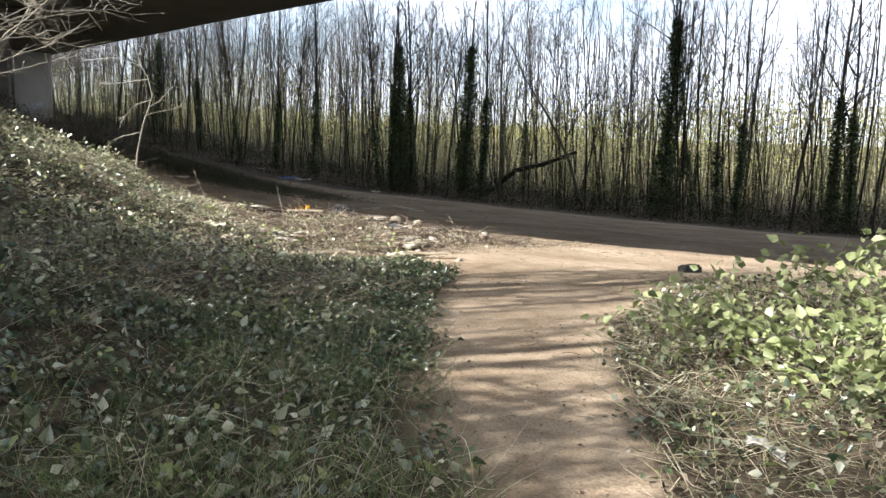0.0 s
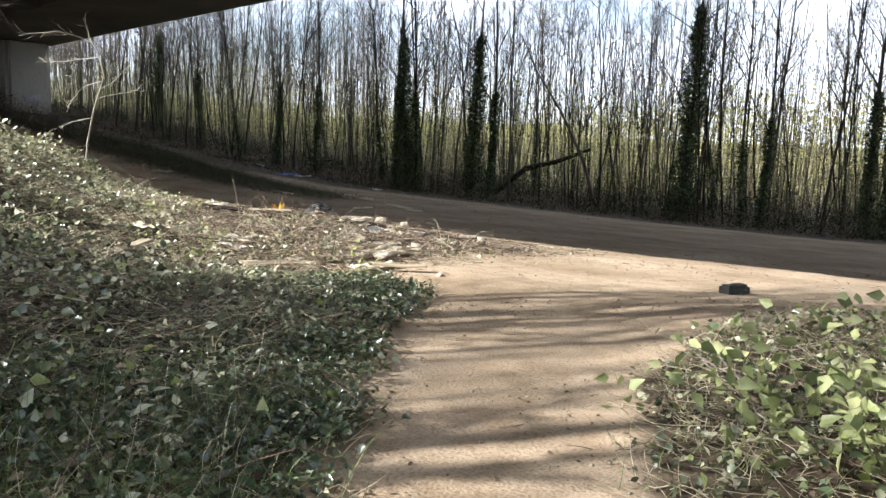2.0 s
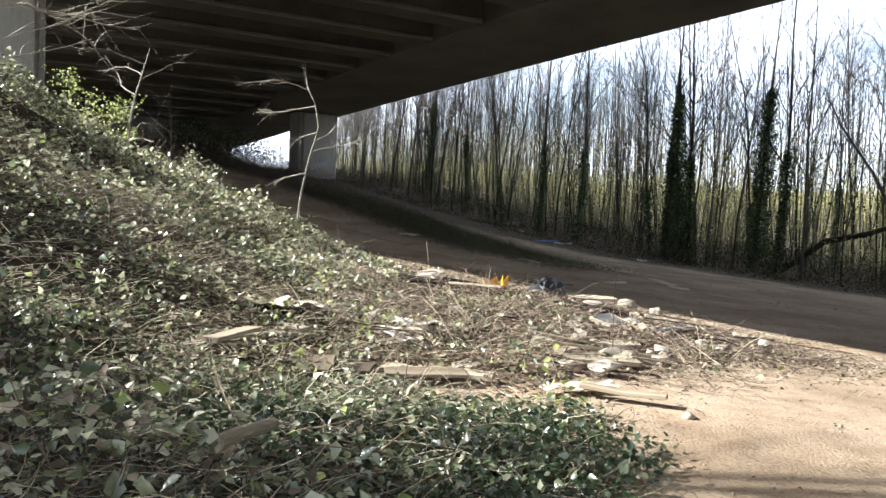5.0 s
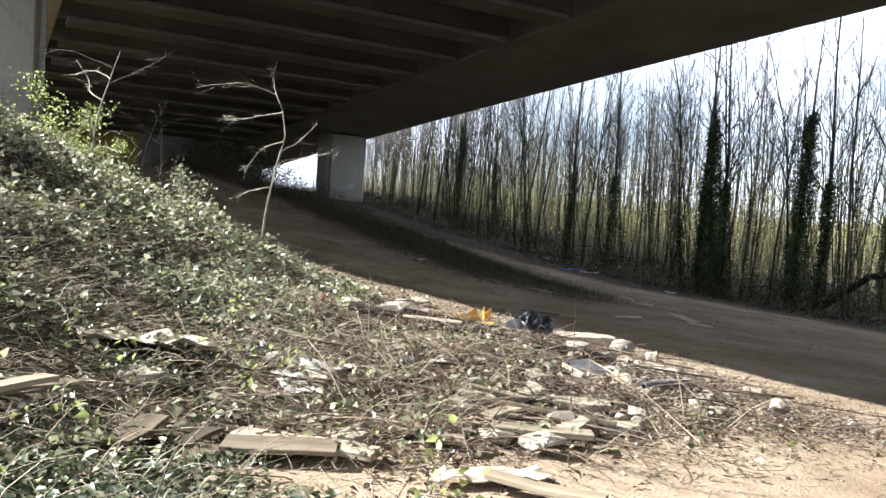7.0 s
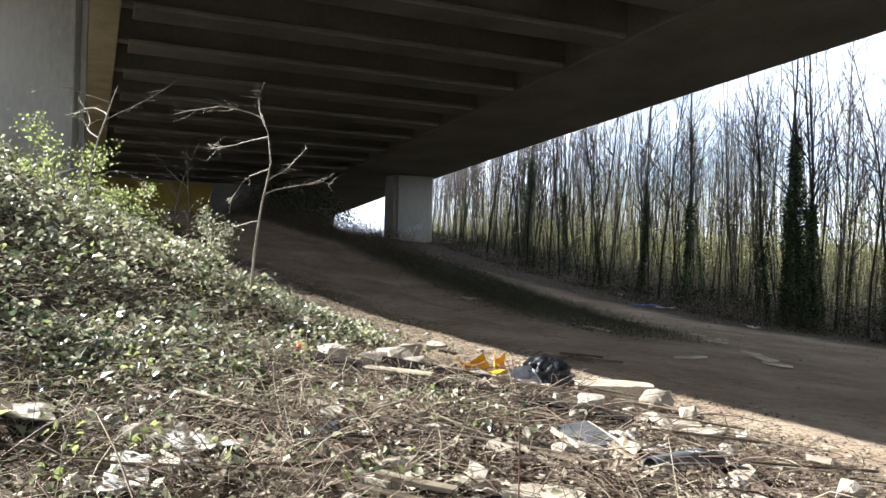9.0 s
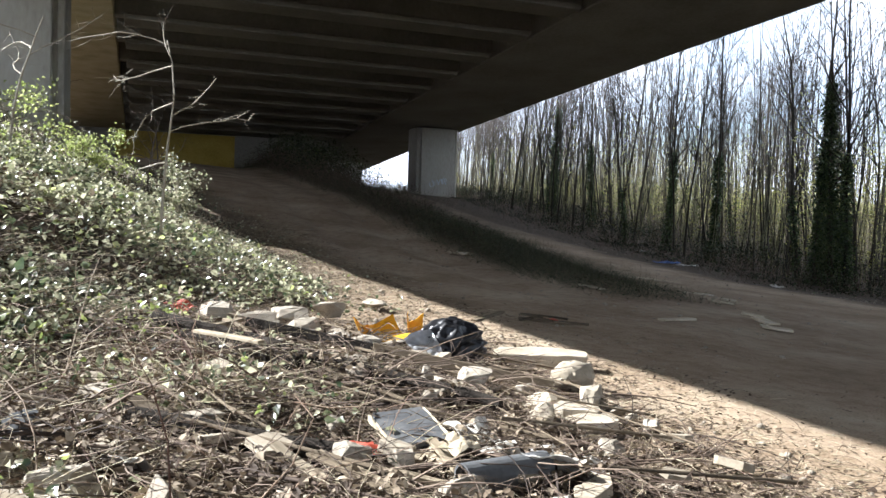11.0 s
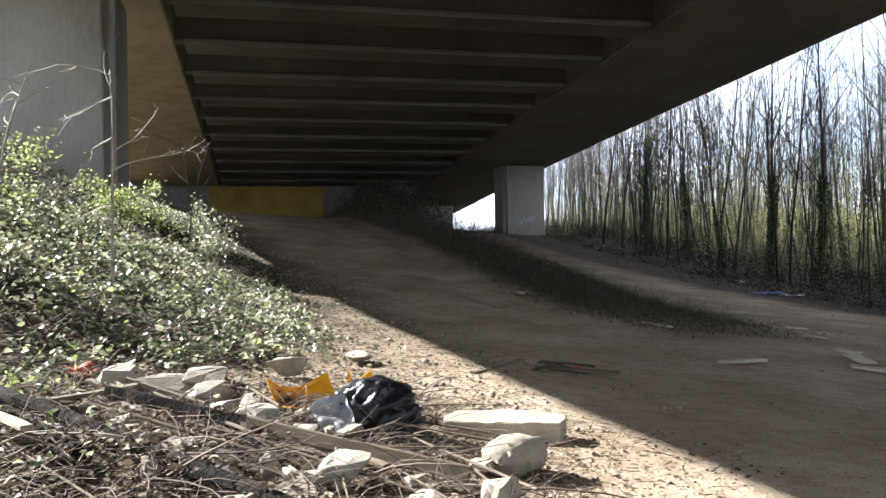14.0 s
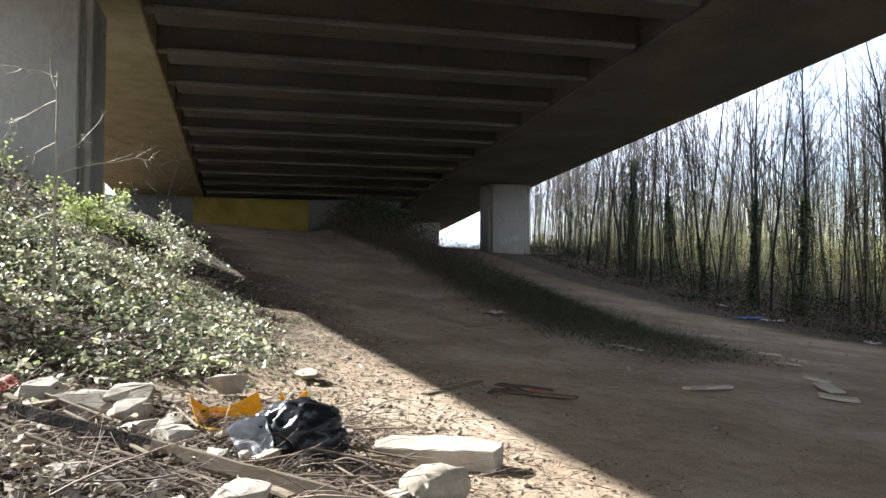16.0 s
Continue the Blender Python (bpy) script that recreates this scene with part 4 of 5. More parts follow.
def log_mesh(length, radius, seed=0, knots=0.12, sides=10):
    r = random.Random(seed)
    bm = bmesh.new()
    n = max(5, int(length / 0.12))
    rows = []
    cx = cy = 0.0
    for i in range(n + 1):
        cx, cy = cx + r.gauss(0, radius * 0.07), cy + r.gauss(0, radius * 0.07)
        taper = 1 - 0.25 * i / n
        rows.append([bm.verts.new((-length / 2 + length * i / n, cx + math.cos(6.2832 * k / sides) * radius * taper * (1 + r.uniform(-knots, knots)),
                                   radius + cy + math.sin(6.2832 * k / sides) * radius * taper * (1 + r.uniform(-knots, knots)))) for k in range(sides)])
    for a, b in zip(rows, rows[1:]):
        for k in range(sides):
            bm.faces.new((a[k], a[(k + 1) % sides], b[(k + 1) % sides], b[k]))
    bm.faces.new(rows[0][::-1]), bm.faces.new(rows[-1])
    bmesh.ops.recalc_face_normals(bm, faces=bm.faces)
    return bm


def film_mesh(x, y, seed, crumple=0.06, thick=0.006, n=14, fold=0.0, fine=5.5):
    """A crumpled sheet with thickness."""
    bm = bmesh.new()
    off = Vector((seed * 3.7, seed * 1.9, seed))
    grid = []
    for i in range(n + 1):
        row = []
        for j in range(n + 1):
            a, b = i / n - 0.5, j / n - 0.5
            p = Vector((a * x, b * y, 0)) * (1 + 0.18 * noise.noise(Vector((a * 3, b * 3, seed))))
            h = abs(noise.noise(p * fine + off)) * 1.4 + abs(noise.noise(p * fine * 2.4 + off)) * 0.4
            p.z = crumple * h + fold * max(0, a) * x
            row.append(bm.verts.new(p))
        grid.append(row)
    for i in range(n):
        for j in range(n):
            bm.faces.new((grid[i][j], grid[i + 1][j], grid[i + 1][j + 1], grid[i][j + 1]))
    bmesh.ops.recalc_face_normals(bm, faces=bm.faces)
    bmesh.ops.solidify(bm, geom=bm.faces[:], thickness=thick)
    low_z = min(v.co.z for v in bm.verts)
    for v in bm.verts:
        v.co.z -= low_z
    return bm


def sack_mesh(x, y, z, seed):
    """A part-filled plastic sack, slumped, with folds that gather towards its neck."""
    bm = bmesh.new()
    bmesh.ops.create_icosphere(bm, subdivisions=5, radius=1.0)
    off = Vector((seed, seed * 2.3, 0))
    for v in bm.verts:
        d = v.co.copy()
        around = math.atan2(d.z, d.y)
        bend = 1.2 * noise.noise(d * 1.3 + off)
        folds = abs(math.sin(around * 3.5 + 2.5 * d.x + 2 * bend)) * (0.35 + 0.65 * abs(d.x))
        ridge = 1 - abs(noise.noise(d * 1.6 + off)) * 1.7
        crease = abs(noise.noise(d * 3.6 + off)) + 0.6 * abs(noise.noise(d * 7.5 - off))
        k = 0.80 + 0.22 * ridge - 0.14 * folds - 0.13 * crease
        v.co = Vector((d.x * x / 2 * k, d.y * y / 2 * k, (max(d.z, -0.55) * k + 0.5) * z / 1.5))
    return bm


def line_up(name, mat, a, b, thick, label, category, round_=False, width=0.1, lift=0.02, seed=1, group="", lift_end=None):
    """A board or log laid from a to b (u, v)."""
    pa, pb = P(*a, surface(*a) + lift), P(*b, surface(*b) + (lift if lift_end is None else lift_end))
    length = (pb - pa).length
    bm = log_mesh(length, thick, seed) if round_ else board_mesh(length, width, thick, seed)
    d = pb - pa
    m = Matrix.Translation((pa + pb) / 2) @ Matrix.Rotation(math.atan2(d.y, d.x), 4, "Z") @ Matrix.Rotation(-math.atan2(d.z, math.hypot(d.x, d.y)), 4, "Y")
    return solid(name, bm, mat, m, label, category, group)


def tip_area(a, b):
    """1 where the rubbish and rubble lie."""
    a, b = np.asarray(a, float), np.asarray(b, float)
    return sm(7.0, 8.4, a) * sm(14.5, 12.8, a) * sm(7.4, 8.6, b) * sm(13.6, 12.4, b) * (1 - 0.85 * bank_cover(a, b))


# the tip: large pieces
solid("stone_slab", slab_mesh(3, 0.95, 0.48, 0.135, 10), STONE, rest(12.1, 13.37, heading(12.27, 13.01, 11.88, 13.73)), "pale broken limestone slab lying flat on the earth", "slab")
solid("boulder", stone_mesh(8, 0.44, 0.30, 0.25, 0.06, 60, square=0.3), STONE, rest(11.02, 13.08, heading(10.84, 12.9, 11.15, 13.33)), "rounded pale limestone boulder beside a slab", "boulder", smooth=True)
solid("rubbish_sack", sack_mesh(0.70, 0.48, 0.40, 4.0), BLACK_PLASTIC, rest(11.98, 12.42, heading(11.95, 12.02, 11.91, 12.66), 0.02), "crumpled shiny black plastic rubbish sack", "rubbish sack", smooth=True)
solid("grey_film", film_mesh(0.24, 0.30, 5, 0.06, 0.004, 20, 0, 6.0), SILVER, rest(11.84, 12.12, heading(11.95, 12.02, 11.91, 12.66), 0.12, -0.4, 0.8), "dirty pale plastic film against a black sack", "plastic sheet")


def folded_sheet(x, y, seed, peak=0.13, crease=0.03, thick=0.005, n=16):
    """A stiff sheet with flat facets and two corners folded up to points."""
    bm = bmesh.new()
    r = random.Random(seed)
    ways = [(math.cos(w), math.sin(w), r.uniform(-0.3, 0.3)) for w in (0.4, 1.7, 2.6)]
    grid = []
    for i in range(n + 1):
        row = []
        for j in range(n + 1):
            a, b = 2 * i / n - 1, 2 * j / n - 1
            h = sum(crease * abs(a * p + b * q - o) for p, q, o in ways)
            h += peak * max(0, a * 0.8 + b - 0.75) + peak * 0.85 * max(0, b - a * 0.9 - 0.8)
            h += 0.012 * noise.noise(Vector((a * 3, b * 3, seed)))
            row.append(bm.verts.new((a * x / 2, b * y / 2 * (1 - 0.2 * max(0, h / peak)), h)))
        grid.append(row)
    for i in range(n):
        for j in range(n):
            bm.faces.new((grid[i][j], grid[i + 1][j], grid[i + 1][j + 1], grid[i][j + 1]))
    bmesh.ops.recalc_face_normals(bm, faces=bm.faces)
    bmesh.ops.solidify(bm, geom=bm.faces[:], thickness=thick)
    low_z = min(v.co.z for v in bm.verts)
    for v in bm.verts:
        v.co.z -= low_z
    return bm


solid("yellow_sheet", folded_sheet(0.56, 0.42, 7), YELLOW_PLASTIC, rest(12.7, 11.98, heading(13.5, 11.79, 14.0, 12.6), 0.05, 0.05, 0.1), "folded yellow-orange plastic sheet on rubble", "plastic sheet")
solid("yellow_scrap", folded_sheet(0.26, 0.24, 9, 0.16), YELLOW_PLASTIC, rest(13.05, 12.42, heading(13.5, 11.79, 14.0, 12.6), 0.06, 0.1, 0.35), "small folded yellow plastic scrap behind a black sack", "plastic sheet")
plank = thing("long_plank", "long weathered plank, one half charred, over rubble", "plank")
p0, p1 = P(12.2, 10.66, surface(12.2, 10.66) + 0.2), P(10.7, 12.72, surface(10.7, 12.72) + 0.07)
d = p1 - p0
plank.matrix_world = Matrix.Translation((p0 + p1) / 2) @ Matrix.Rotation(math.atan2(d.y, d.x), 4, "Z") @ Matrix.Rotation(-math.atan2(d.z, math.hypot(d.x, d.y)), 4, "Y") @ Matrix.Rotation(1.3, 4, "X")
part("sound_end", board_mesh(d.length * 0.55, 0.085, 0.045, 1, 0.004), TAN_WOOD, plank, "tan weathered wood").location = (d.length * 0.225, 0, 0)
part("burnt_end", board_mesh(d.length * 0.45, 0.08, 0.042, 2, 0.004), CHAR, plank, "blackened burnt wood").location = (-d.length * 0.275, 0, 0)
line_up("charred_beam", CHAR, (12.15, 9.95), (9.78, 11.85), 0.05, "charred black timber among dead stems", "timber", True, lift=0.16, seed=4, lift_end=0.06)
line_up("charred_log", CHAR, (11.8, 10.15), (10.65, 10.8), 0.075, "short charred log with cracked surface", "log", True, lift=0.03, seed=6)
line_up("charred_log", CHAR, (9.75, 9.75), (9.0, 10.75), 0.06, "charred log half buried in litter", "log", True, lift=0.0, seed=9)
line_up("pale_board", PALE_WOOD, (12.22, 10.31), (13.38, 10.86), 0.03, "bleached narrow board on the rubble", "board", width=0.07, lift=0.12, seed=3)
line_up("pale_board", PALE_WOOD, (11.28, 10.2), (10.68, 10.56), 0.025, "bleached narrow board beside a charred timber", "board", width=0.06, lift=0.22, seed=5)
line_up("grey_plank", PALE_WOOD, (8.12, 7.55), (7.5, 8.12), 0.04, "bleached grey flat timber at the edge of the ivy", "timber", width=0.17, lift=0.03, seed=12)
line_up("pale_board", PALE_WOOD, (8.2, 8.62), (7.72, 8.88), 0.045, "pale sawn timber offcut on litter", "board", width=0.10, lift=0.06, seed=7)
line_up("dry_stick", PALE_WOOD, (5.9, 5.6), (6.1, 5.9), 0.035, "short pale stick in the ivy", "stick", True, lift=0.12, seed=8)
line_up("dry_stick", PALE_WOOD, (5.42, 6.6), (5.33, 7.3), 0.018, "thin bleached stick on bare earth", "stick", True, lift=0.0, seed=10)
line_up("pale_board", PALE_WOOD, (8.05, 6.2), (8.4, 6.62), 0.03, "pale board lying in the ivy", "board", width=0.12, lift=0.2, seed=11)
line_up("dry_stick", PALE_WOOD, (9.6, 9.35), (9.2, 9.65), 0.016, "yellowish split cane in the litter", "stick", True, lift=0.05, seed=13)

# flat broken panel and what lies round it
panel = thing("appliance_casing", "grey plastic appliance panel with a buff rim, tilted in rubble", "panel", at=rest(9.36, 11.14, heading(9.63, 11.1, 9.09, 11.14), 0.07, 0.2, 0.05))
part("face", board_mesh(0.36, 0.30, 0.03, 2, 0.004, 0.004), GREY_PLASTIC, panel)
for y in (-0.157, 0.157):
    part("rim", board_mesh(0.36, 0.014, 0.04, 5, 0.003, 0.004), CARD, panel, "buff plastic rim").location = (0, y, -0.01)


def pipe_mesh(length, r, wall=0.012, arc=5.0, sides=18):
    """A length of split pipe."""
    bm = bmesh.new()
    rows = []
    for i in range(7):
        x = -length / 2 + length * i / 6
        ring = []
        for rr in (r, r - wall):
            ring.append([bm.verts.new((x, math.sin(arc * (k / sides - 0.5)) * rr, r + math.cos(arc * (k / sides - 0.5)) * rr)) for k in range(sides + 1)])
        rows.append(ring)
    for a, b in zip(rows, rows[1:]):
        for q in (0, 1):
            for k in range(sides):
                bm.faces.new((a[q][k], a[q][k + 1], b[q][k + 1], b[q][k]))
        for k in (0, sides):
            bm.faces.new((a[0][k], a[1][k], b[1][k], b[0][k]))
    for ring in (rows[0], rows[-1]):
        for k in range(sides):
            bm.faces.new((ring[0][k], ring[0][k + 1], ring[1][k + 1], ring[1][k]))
    bmesh.ops.recalc_face_normals(bm, faces=bm.faces)
    return bm


solid("split_pipe", pipe_mesh(0.46, 0.075), GREY_PLASTIC, rest(8.74, 11.4, heading(8.7, 11.15, 8.78, 11.64)), "grey split plastic pipe length on litter", "pipe", smooth=False)
for i, (u, v, x, y, turn, tilt, mat, label) in enumerate((
        (9.2, 11.5, 0.42, 0.26, 0.3, 0.2, WHITE_PLASTIC, "crumpled dirty white sheet by a split pipe"), (8.97, 11.85, 0.40, 0.34, 1.1, 0.1, WHITE_PLASTIC, "creased white plastic sheet on the earth"),
        (9.05, 11.2, 0.34, 0.22, 2.0, -0.2, CARD, "folded sodden cardboard on litter"), (8.9, 9.5, 0.75, 0.26, 0.5, 0.05, CARD, "buff sodden card strip among dead stems"),
        (8.98, 9.82, 0.30, 0.16, 2.4, 0.5, WHITE_PLASTIC, "torn white paper on litter"), (9.4, 8.5, 0.30, 0.2, 0.2, 0.1, WHITE_PLASTIC, "crumpled white paper at the growth's edge"),
        (9.0, 8.15, 0.48, 0.24, 1.3, 0.05, CARD, "flat dirty buff sheet in bramble"), (8.5, 9.9, 0.30, 0.24, 0.8, 0.1, CARD, "buff scrap of sheet on litter"),
        (0.97, 4.05, 0.19, 0.15, 0.4, 0.3, WHITE_PLASTIC, "crumpled white paper in the grass by the path"), (7.0, 8.5, 0.55, 0.18, 1.4, 0.0, CARD, "buff flattened card on earth"),
        (9.3, 9.32, 0.30, 0.30, 0.9, 0.5, GREY_PLASTIC, "grey crumpled plastic in litter"), (13.7, 10.2, 0.26, 0.2, 0.9, 0.2, RED, "faded red plastic scrap by the bank"),
        (9.15, 10.85, 0.15, 0.12, 0.2, 0.2, RED, "small faded red wrapper in litter"), (35.6, 32.3, 1.0, 0.7, 0.4, 0.0, BLUE, "blue and white crumpled sheet at the wood's edge"),
        (35.0, 33.0, 0.9, 0.5, 1.4, 0.0, WHITE_PLASTIC, "white crumpled litter at the wood's edge"), (27.8, 31.3, 0.45, 0.3, 0.4, 0.0, WHITE_PLASTIC, "small white litter on the dark track"), (15.35, 15.3, 0.14, 0.1, 0.4, 0.1, RED, "small faded red scrap among slats"),
        (26.0, 18.2, 0.7, 0.4, 0.4, 0.0, CARD, "buff flattened card beside the strip"), (15.5, 10.7, 0.12, 0.1, 0.5, 0.1, WHITE_PLASTIC, "tiny white scrap in ivy"), (40.0, 33.9, 0.6, 0.4, 0.2, 0, WHITE_PLASTIC, "white litter under the trees"))):
    solid("scrap_sheet", film_mesh(x, y, 20 + i, 0.35 * min(x, y, 0.3), 0.005, 10), mat, rest(u, v, turn, 0.03, tilt), label, "litter", "litter")

# flat pieces and rubble that can be told apart
for i, (u, v, x, y, z, turn, label) in enumerate((
        (8.72, 9.48, 0.34, 0.26, 0.05, 0.7, "flat buff slate-like slab on litter"), (8.3, 10.17, 0.48, 0.26, 0.05, 1.2, "flat buff board-like slab on litter"),
        (7.88, 8.14, 0.26, 0.24, 0.06, 1.0, "small flat slab on litter"), (7.61, 8.95, 0.24, 0.16, 0.10, 0.3, "pale square lump on litter"),
        (7.67, 9.5, 0.34, 0.18, 0.05, 1.0, "flat buff slab on earth"), (7.72, 9.92, 0.46, 0.22, 0.05, 1.0, "flat buff slab on earth beside another"), (9.2, 7.2, 0.45, 0.3, 0.06, 0.4, "buff slab half hidden by bramble"),
        (8.1, 10.75, 0.7, 0.16, 0.04, 1.5, "long flat buff slab on earth"), (10.22, 12.37, 0.28, 0.18, 0.12, 0.4, "pale broken stone on earth"), (10.13, 12.72, 0.24, 0.16, 0.20, 1.9, "upright wedge of pale stone"),
        (9.95, 12.5, 0.34, 0.24, 0.08, 0.9, "flat pale stone on earth"), (9.72, 12.44, 0.42, 0.26, 0.06, 1.5, "thin pale slab on earth"), (9.17, 9.71, 0.24, 0.16, 0.12, 0.2, "buff rounded stone in litter"), (9.75, 12.15, 0.22, 0.2, 0.15, 0.2, "white broken stone on earth"))):
    solid("flat_stone", slab_mesh(40 + i, x, y, z, 7) if z < 0.09 else stone_mesh(40 + i, x, y, z, 0.2, 16, square=0.6), STONE, rest(u, v, turn, 0.02), label, "stone", "loose stones of the tip")
for i, (u, v, x, y, z) in enumerate((
        (13.5, 10.55, 0.46, 0.34, 0.22), (13.15, 10.95, 0.58, 0.36, 0.20), (13.3, 11.2, 0.52, 0.40, 0.26), (12.9, 11.3, 0.36, 0.28, 0.20), (12.75, 11.58, 0.36, 0.22, 0.12), (12.3, 12.0, 0.26, 0.2, 0.10), (12.5, 11.55, 0.2, 0.18, 0.10),
        (12.3, 11.4, 0.30, 0.2, 0.16), (12.0, 11.6, 0.28, 0.22, 0.14), (10.6, 12.06, 0.34, 0.26, 0.16), (10.85, 11.2, 0.28, 0.2, 0.18), (11.4, 11.9, 0.2, 0.18, 0.12), (8.5, 11.1, 0.24, 0.18, 0.14), (8.3, 11.45, 0.2, 0.15, 0.12),
        (8.76, 9.55, 0.28, 0.2, 0.14), (15.7, 12.75, 0.5, 0.26, 0.12), (14.6, 11.9, 0.4, 0.2, 0.2), (8.0, 11.3, 0.16, 0.14, 0.1), (7.8, 9.6, 0.24, 0.2, 0.12), (7.35, 9.1, 0.26, 0.2, 0.1), (9.6, 10.1, 0.24, 0.2, 0.1))):
    solid("rubble_lump", stone_mesh(70 + i, x, y, z, 0.16, 18, square=0.7), RUBBLE, rest(u, v, i * 1.7, 0.03), "broken angular lump of pale concrete in the tip", "rubble", "rubble of the tip")

r = random.Random(77)
for i in range(34):
    u, v = r.uniform(7.6, 13.9), r.uniform(8.2, 12.9)
    if float(tip_area(u, v)) < 0.35:
        continue
    a = r.uniform(0.07, 0.2)
    solid("rubble_lump", stone_mesh(200 + i, a, a * r.uniform(0.6, 0.9), a * r.uniform(0.35, 0.8), 0.28, 13, square=0.35), RUBBLE, rest(u, v, r.uniform(0, 6), 0.04), "small angular lump of pale concrete in the tip", "rubble", "rubble of the tip")
for i in range(26):
    u, v = r.uniform(7.6, 13.6), r.uniform(8.2, 12.9)
    if float(tip_area(u, v)) < 0.35:
        continue
    kind = r.random()
    if kind < 0.45:
        solid("flat_stone", slab_mesh(260 + i, r.uniform(0.15, 0.4), r.uniform(0.1, 0.22), r.uniform(0.025, 0.05), 6), STONE, rest(u, v, r.uniform(0, 6), 0.06, r.uniform(-0.25, 0.25), r.uniform(-0.25, 0.25)), "thin buff broken slab in the tip", "stone", "loose stones of the tip")
    else:
        w = r.gauss(-0.7, 0.4)
        ln = r.uniform(0.2, 0.6)
        line_up("wood_scrap", PALE_WOOD if kind < 0.8 else PLANK, (u, v), (u + ln * math.cos(w), v + ln * math.sin(w)), r.uniform(0.012, 0.03), "broken weathered wooden slat in the tip", "slat", width=r.uniform(0.03, 0.07), lift=0.05, lift_end=r.uniform(0.04, 0.14), seed=300 + i, group="slats of the tip")

# broken wood, sticks and slabs strewn through the tip
r = random.Random(91)
for i in range(165):
    u, v = r.uniform(7.0, 13.9), r.uniform(7.2, 13.0)
    if float(tip_area(u, v)) < r.uniform(0.25, 0.9):
        continue
    kind, w = r.random(), r.gauss(-0.7, 0.38)
    kind = kind * 0.45 if u > 9.8 and 0.42 < kind < 0.8 else kind
    du, dv = math.cos(w), math.sin(w)
    if kind < 0.42:
        ln = r.uniform(0.4, 1.5)
        line_up("dry_stick", PLANK if r.random() < 0.6 else TAN_WOOD, (u - du * ln / 2, v - dv * ln / 2), (u + du * ln / 2, v + dv * ln / 2), r.uniform(0.005, 0.013), "broken brown stick in the tip", "stick", True, lift=r.uniform(0.03, 0.12), lift_end=r.uniform(0.03, 0.16), seed=400 + i, group="sticks of the tip")
    elif kind < 0.66:
        ln = r.uniform(0.2, 0.75)
        line_up("wood_scrap", PALE_WOOD if r.random() < 0.7 else PLANK, (u - du * ln / 2, v - dv * ln / 2), (u + du * ln / 2, v + dv * ln / 2), r.uniform(0.012, 0.035), "broken weathered wooden slat in the tip", "slat", width=r.uniform(0.03, 0.09), lift=r.uniform(0.04, 0.08), lift_end=r.uniform(0.04, 0.14), seed=400 + i, group="slats of the tip")
    elif kind < 0.86:
        solid("flat_stone", slab_mesh(500 + i, r.uniform(0.14, 0.36), r.uniform(0.1, 0.24), r.uniform(0.03, 0.07), 6), STONE, rest(u, v, r.uniform(0, 6), 0.05, r.uniform(-0.3, 0.3), r.uniform(-0.3, 0.3)), "thin buff broken slab in the tip", "stone", "loose stones of the tip")
    else:
        a = r.uniform(0.09, 0.22)
        solid("rubble_lump", stone_mesh(500 + i, a, a * r.uniform(0.6, 0.9), a * r.uniform(0.4, 0.8), 0.16, 16, square=0.7), RUBBLE, rest(u, v, r.uniform(0, 6), 0.04), "small angular lump of pale concrete in the tip", "rubble", "rubble of the tip")
# long pale timbers, sheets and slabs at the near edge of the tip
for i, (a, b, wd, th, mat) in enumerate((((8.05, 8.4), (7.45, 8.7), 0.12, 0.045, PALE_WOOD), ((7.81, 6.86), (8.31, 7.15), 0.17, 0.025, PLANK), ((7.86, 7.4), (7.6, 7.92), 0.24, 0.025, TAN_WOOD), ((8.01, 8.37), (7.54, 8.65), 0.11, 0.025, PALE_WOOD), ((7.73, 7.17), (8.13, 7.45), 0.09, 0.025, PLANK), ((7.89, 9.05), (8.21, 9.57), 0.12, 0.025, PALE_WOOD),
                                         ((8.5, 6.3), (8.85, 6.8), 0.16, 0.04, TAN_WOOD), ((6.9, 8.45), (6.45, 8.75), 0.1, 0.03, PALE_WOOD),
                                         ((7.7, 9.0), (7.4, 9.5), 0.14, 0.04, PALE_WOOD), ((8.9, 8.9), (7.6, 9.9), 0.05, 0.03, PLANK), ((9.6, 8.8), (8.2, 8.5), 0.05, 0.03, PLANK))):
    line_up("weathered_board", mat, a, b, th, "weathered split board at the near edge of the tip", "board", width=wd, lift=0.07, lift_end=0.06, seed=700 + i, group="boards of the tip")
for i, (u, v, x, y, tilt, mat, label) in enumerate((
        (9.11, 8.21, 0.45, 0.2, 0.12, WHITE_PLASTIC, "crumpled white sheet among bramble stems"), (9.57, 8.54, 0.3, 0.26, 0.3, WHITE_PLASTIC, "small crumpled white bag in bramble"),
        (9.88, 7.35, 0.95, 0.5, 0.12, CARD, "buff sodden card over the bank's foot"), (8.8, 11.67, 0.36, 0.28, 0.5, WHITE_PLASTIC, "bright white torn sheet by a split pipe"),
        (9.42, 8.66, 0.34, 0.24, 0.2, WHITE_PLASTIC, "creased white plastic in the litter"), (9.39, 9.53, 0.2, 0.16, 0.6, WHITE_PLASTIC, "pale twisted rag on dead stems"))):
    solid("scrap_sheet", film_mesh(x, y, 80 + i, 0.2 * min(x, y, 0.3), 0.005, 14), mat, rest(u, v, 0.9 * i, 0.08, tilt), label, "litter", "litter")

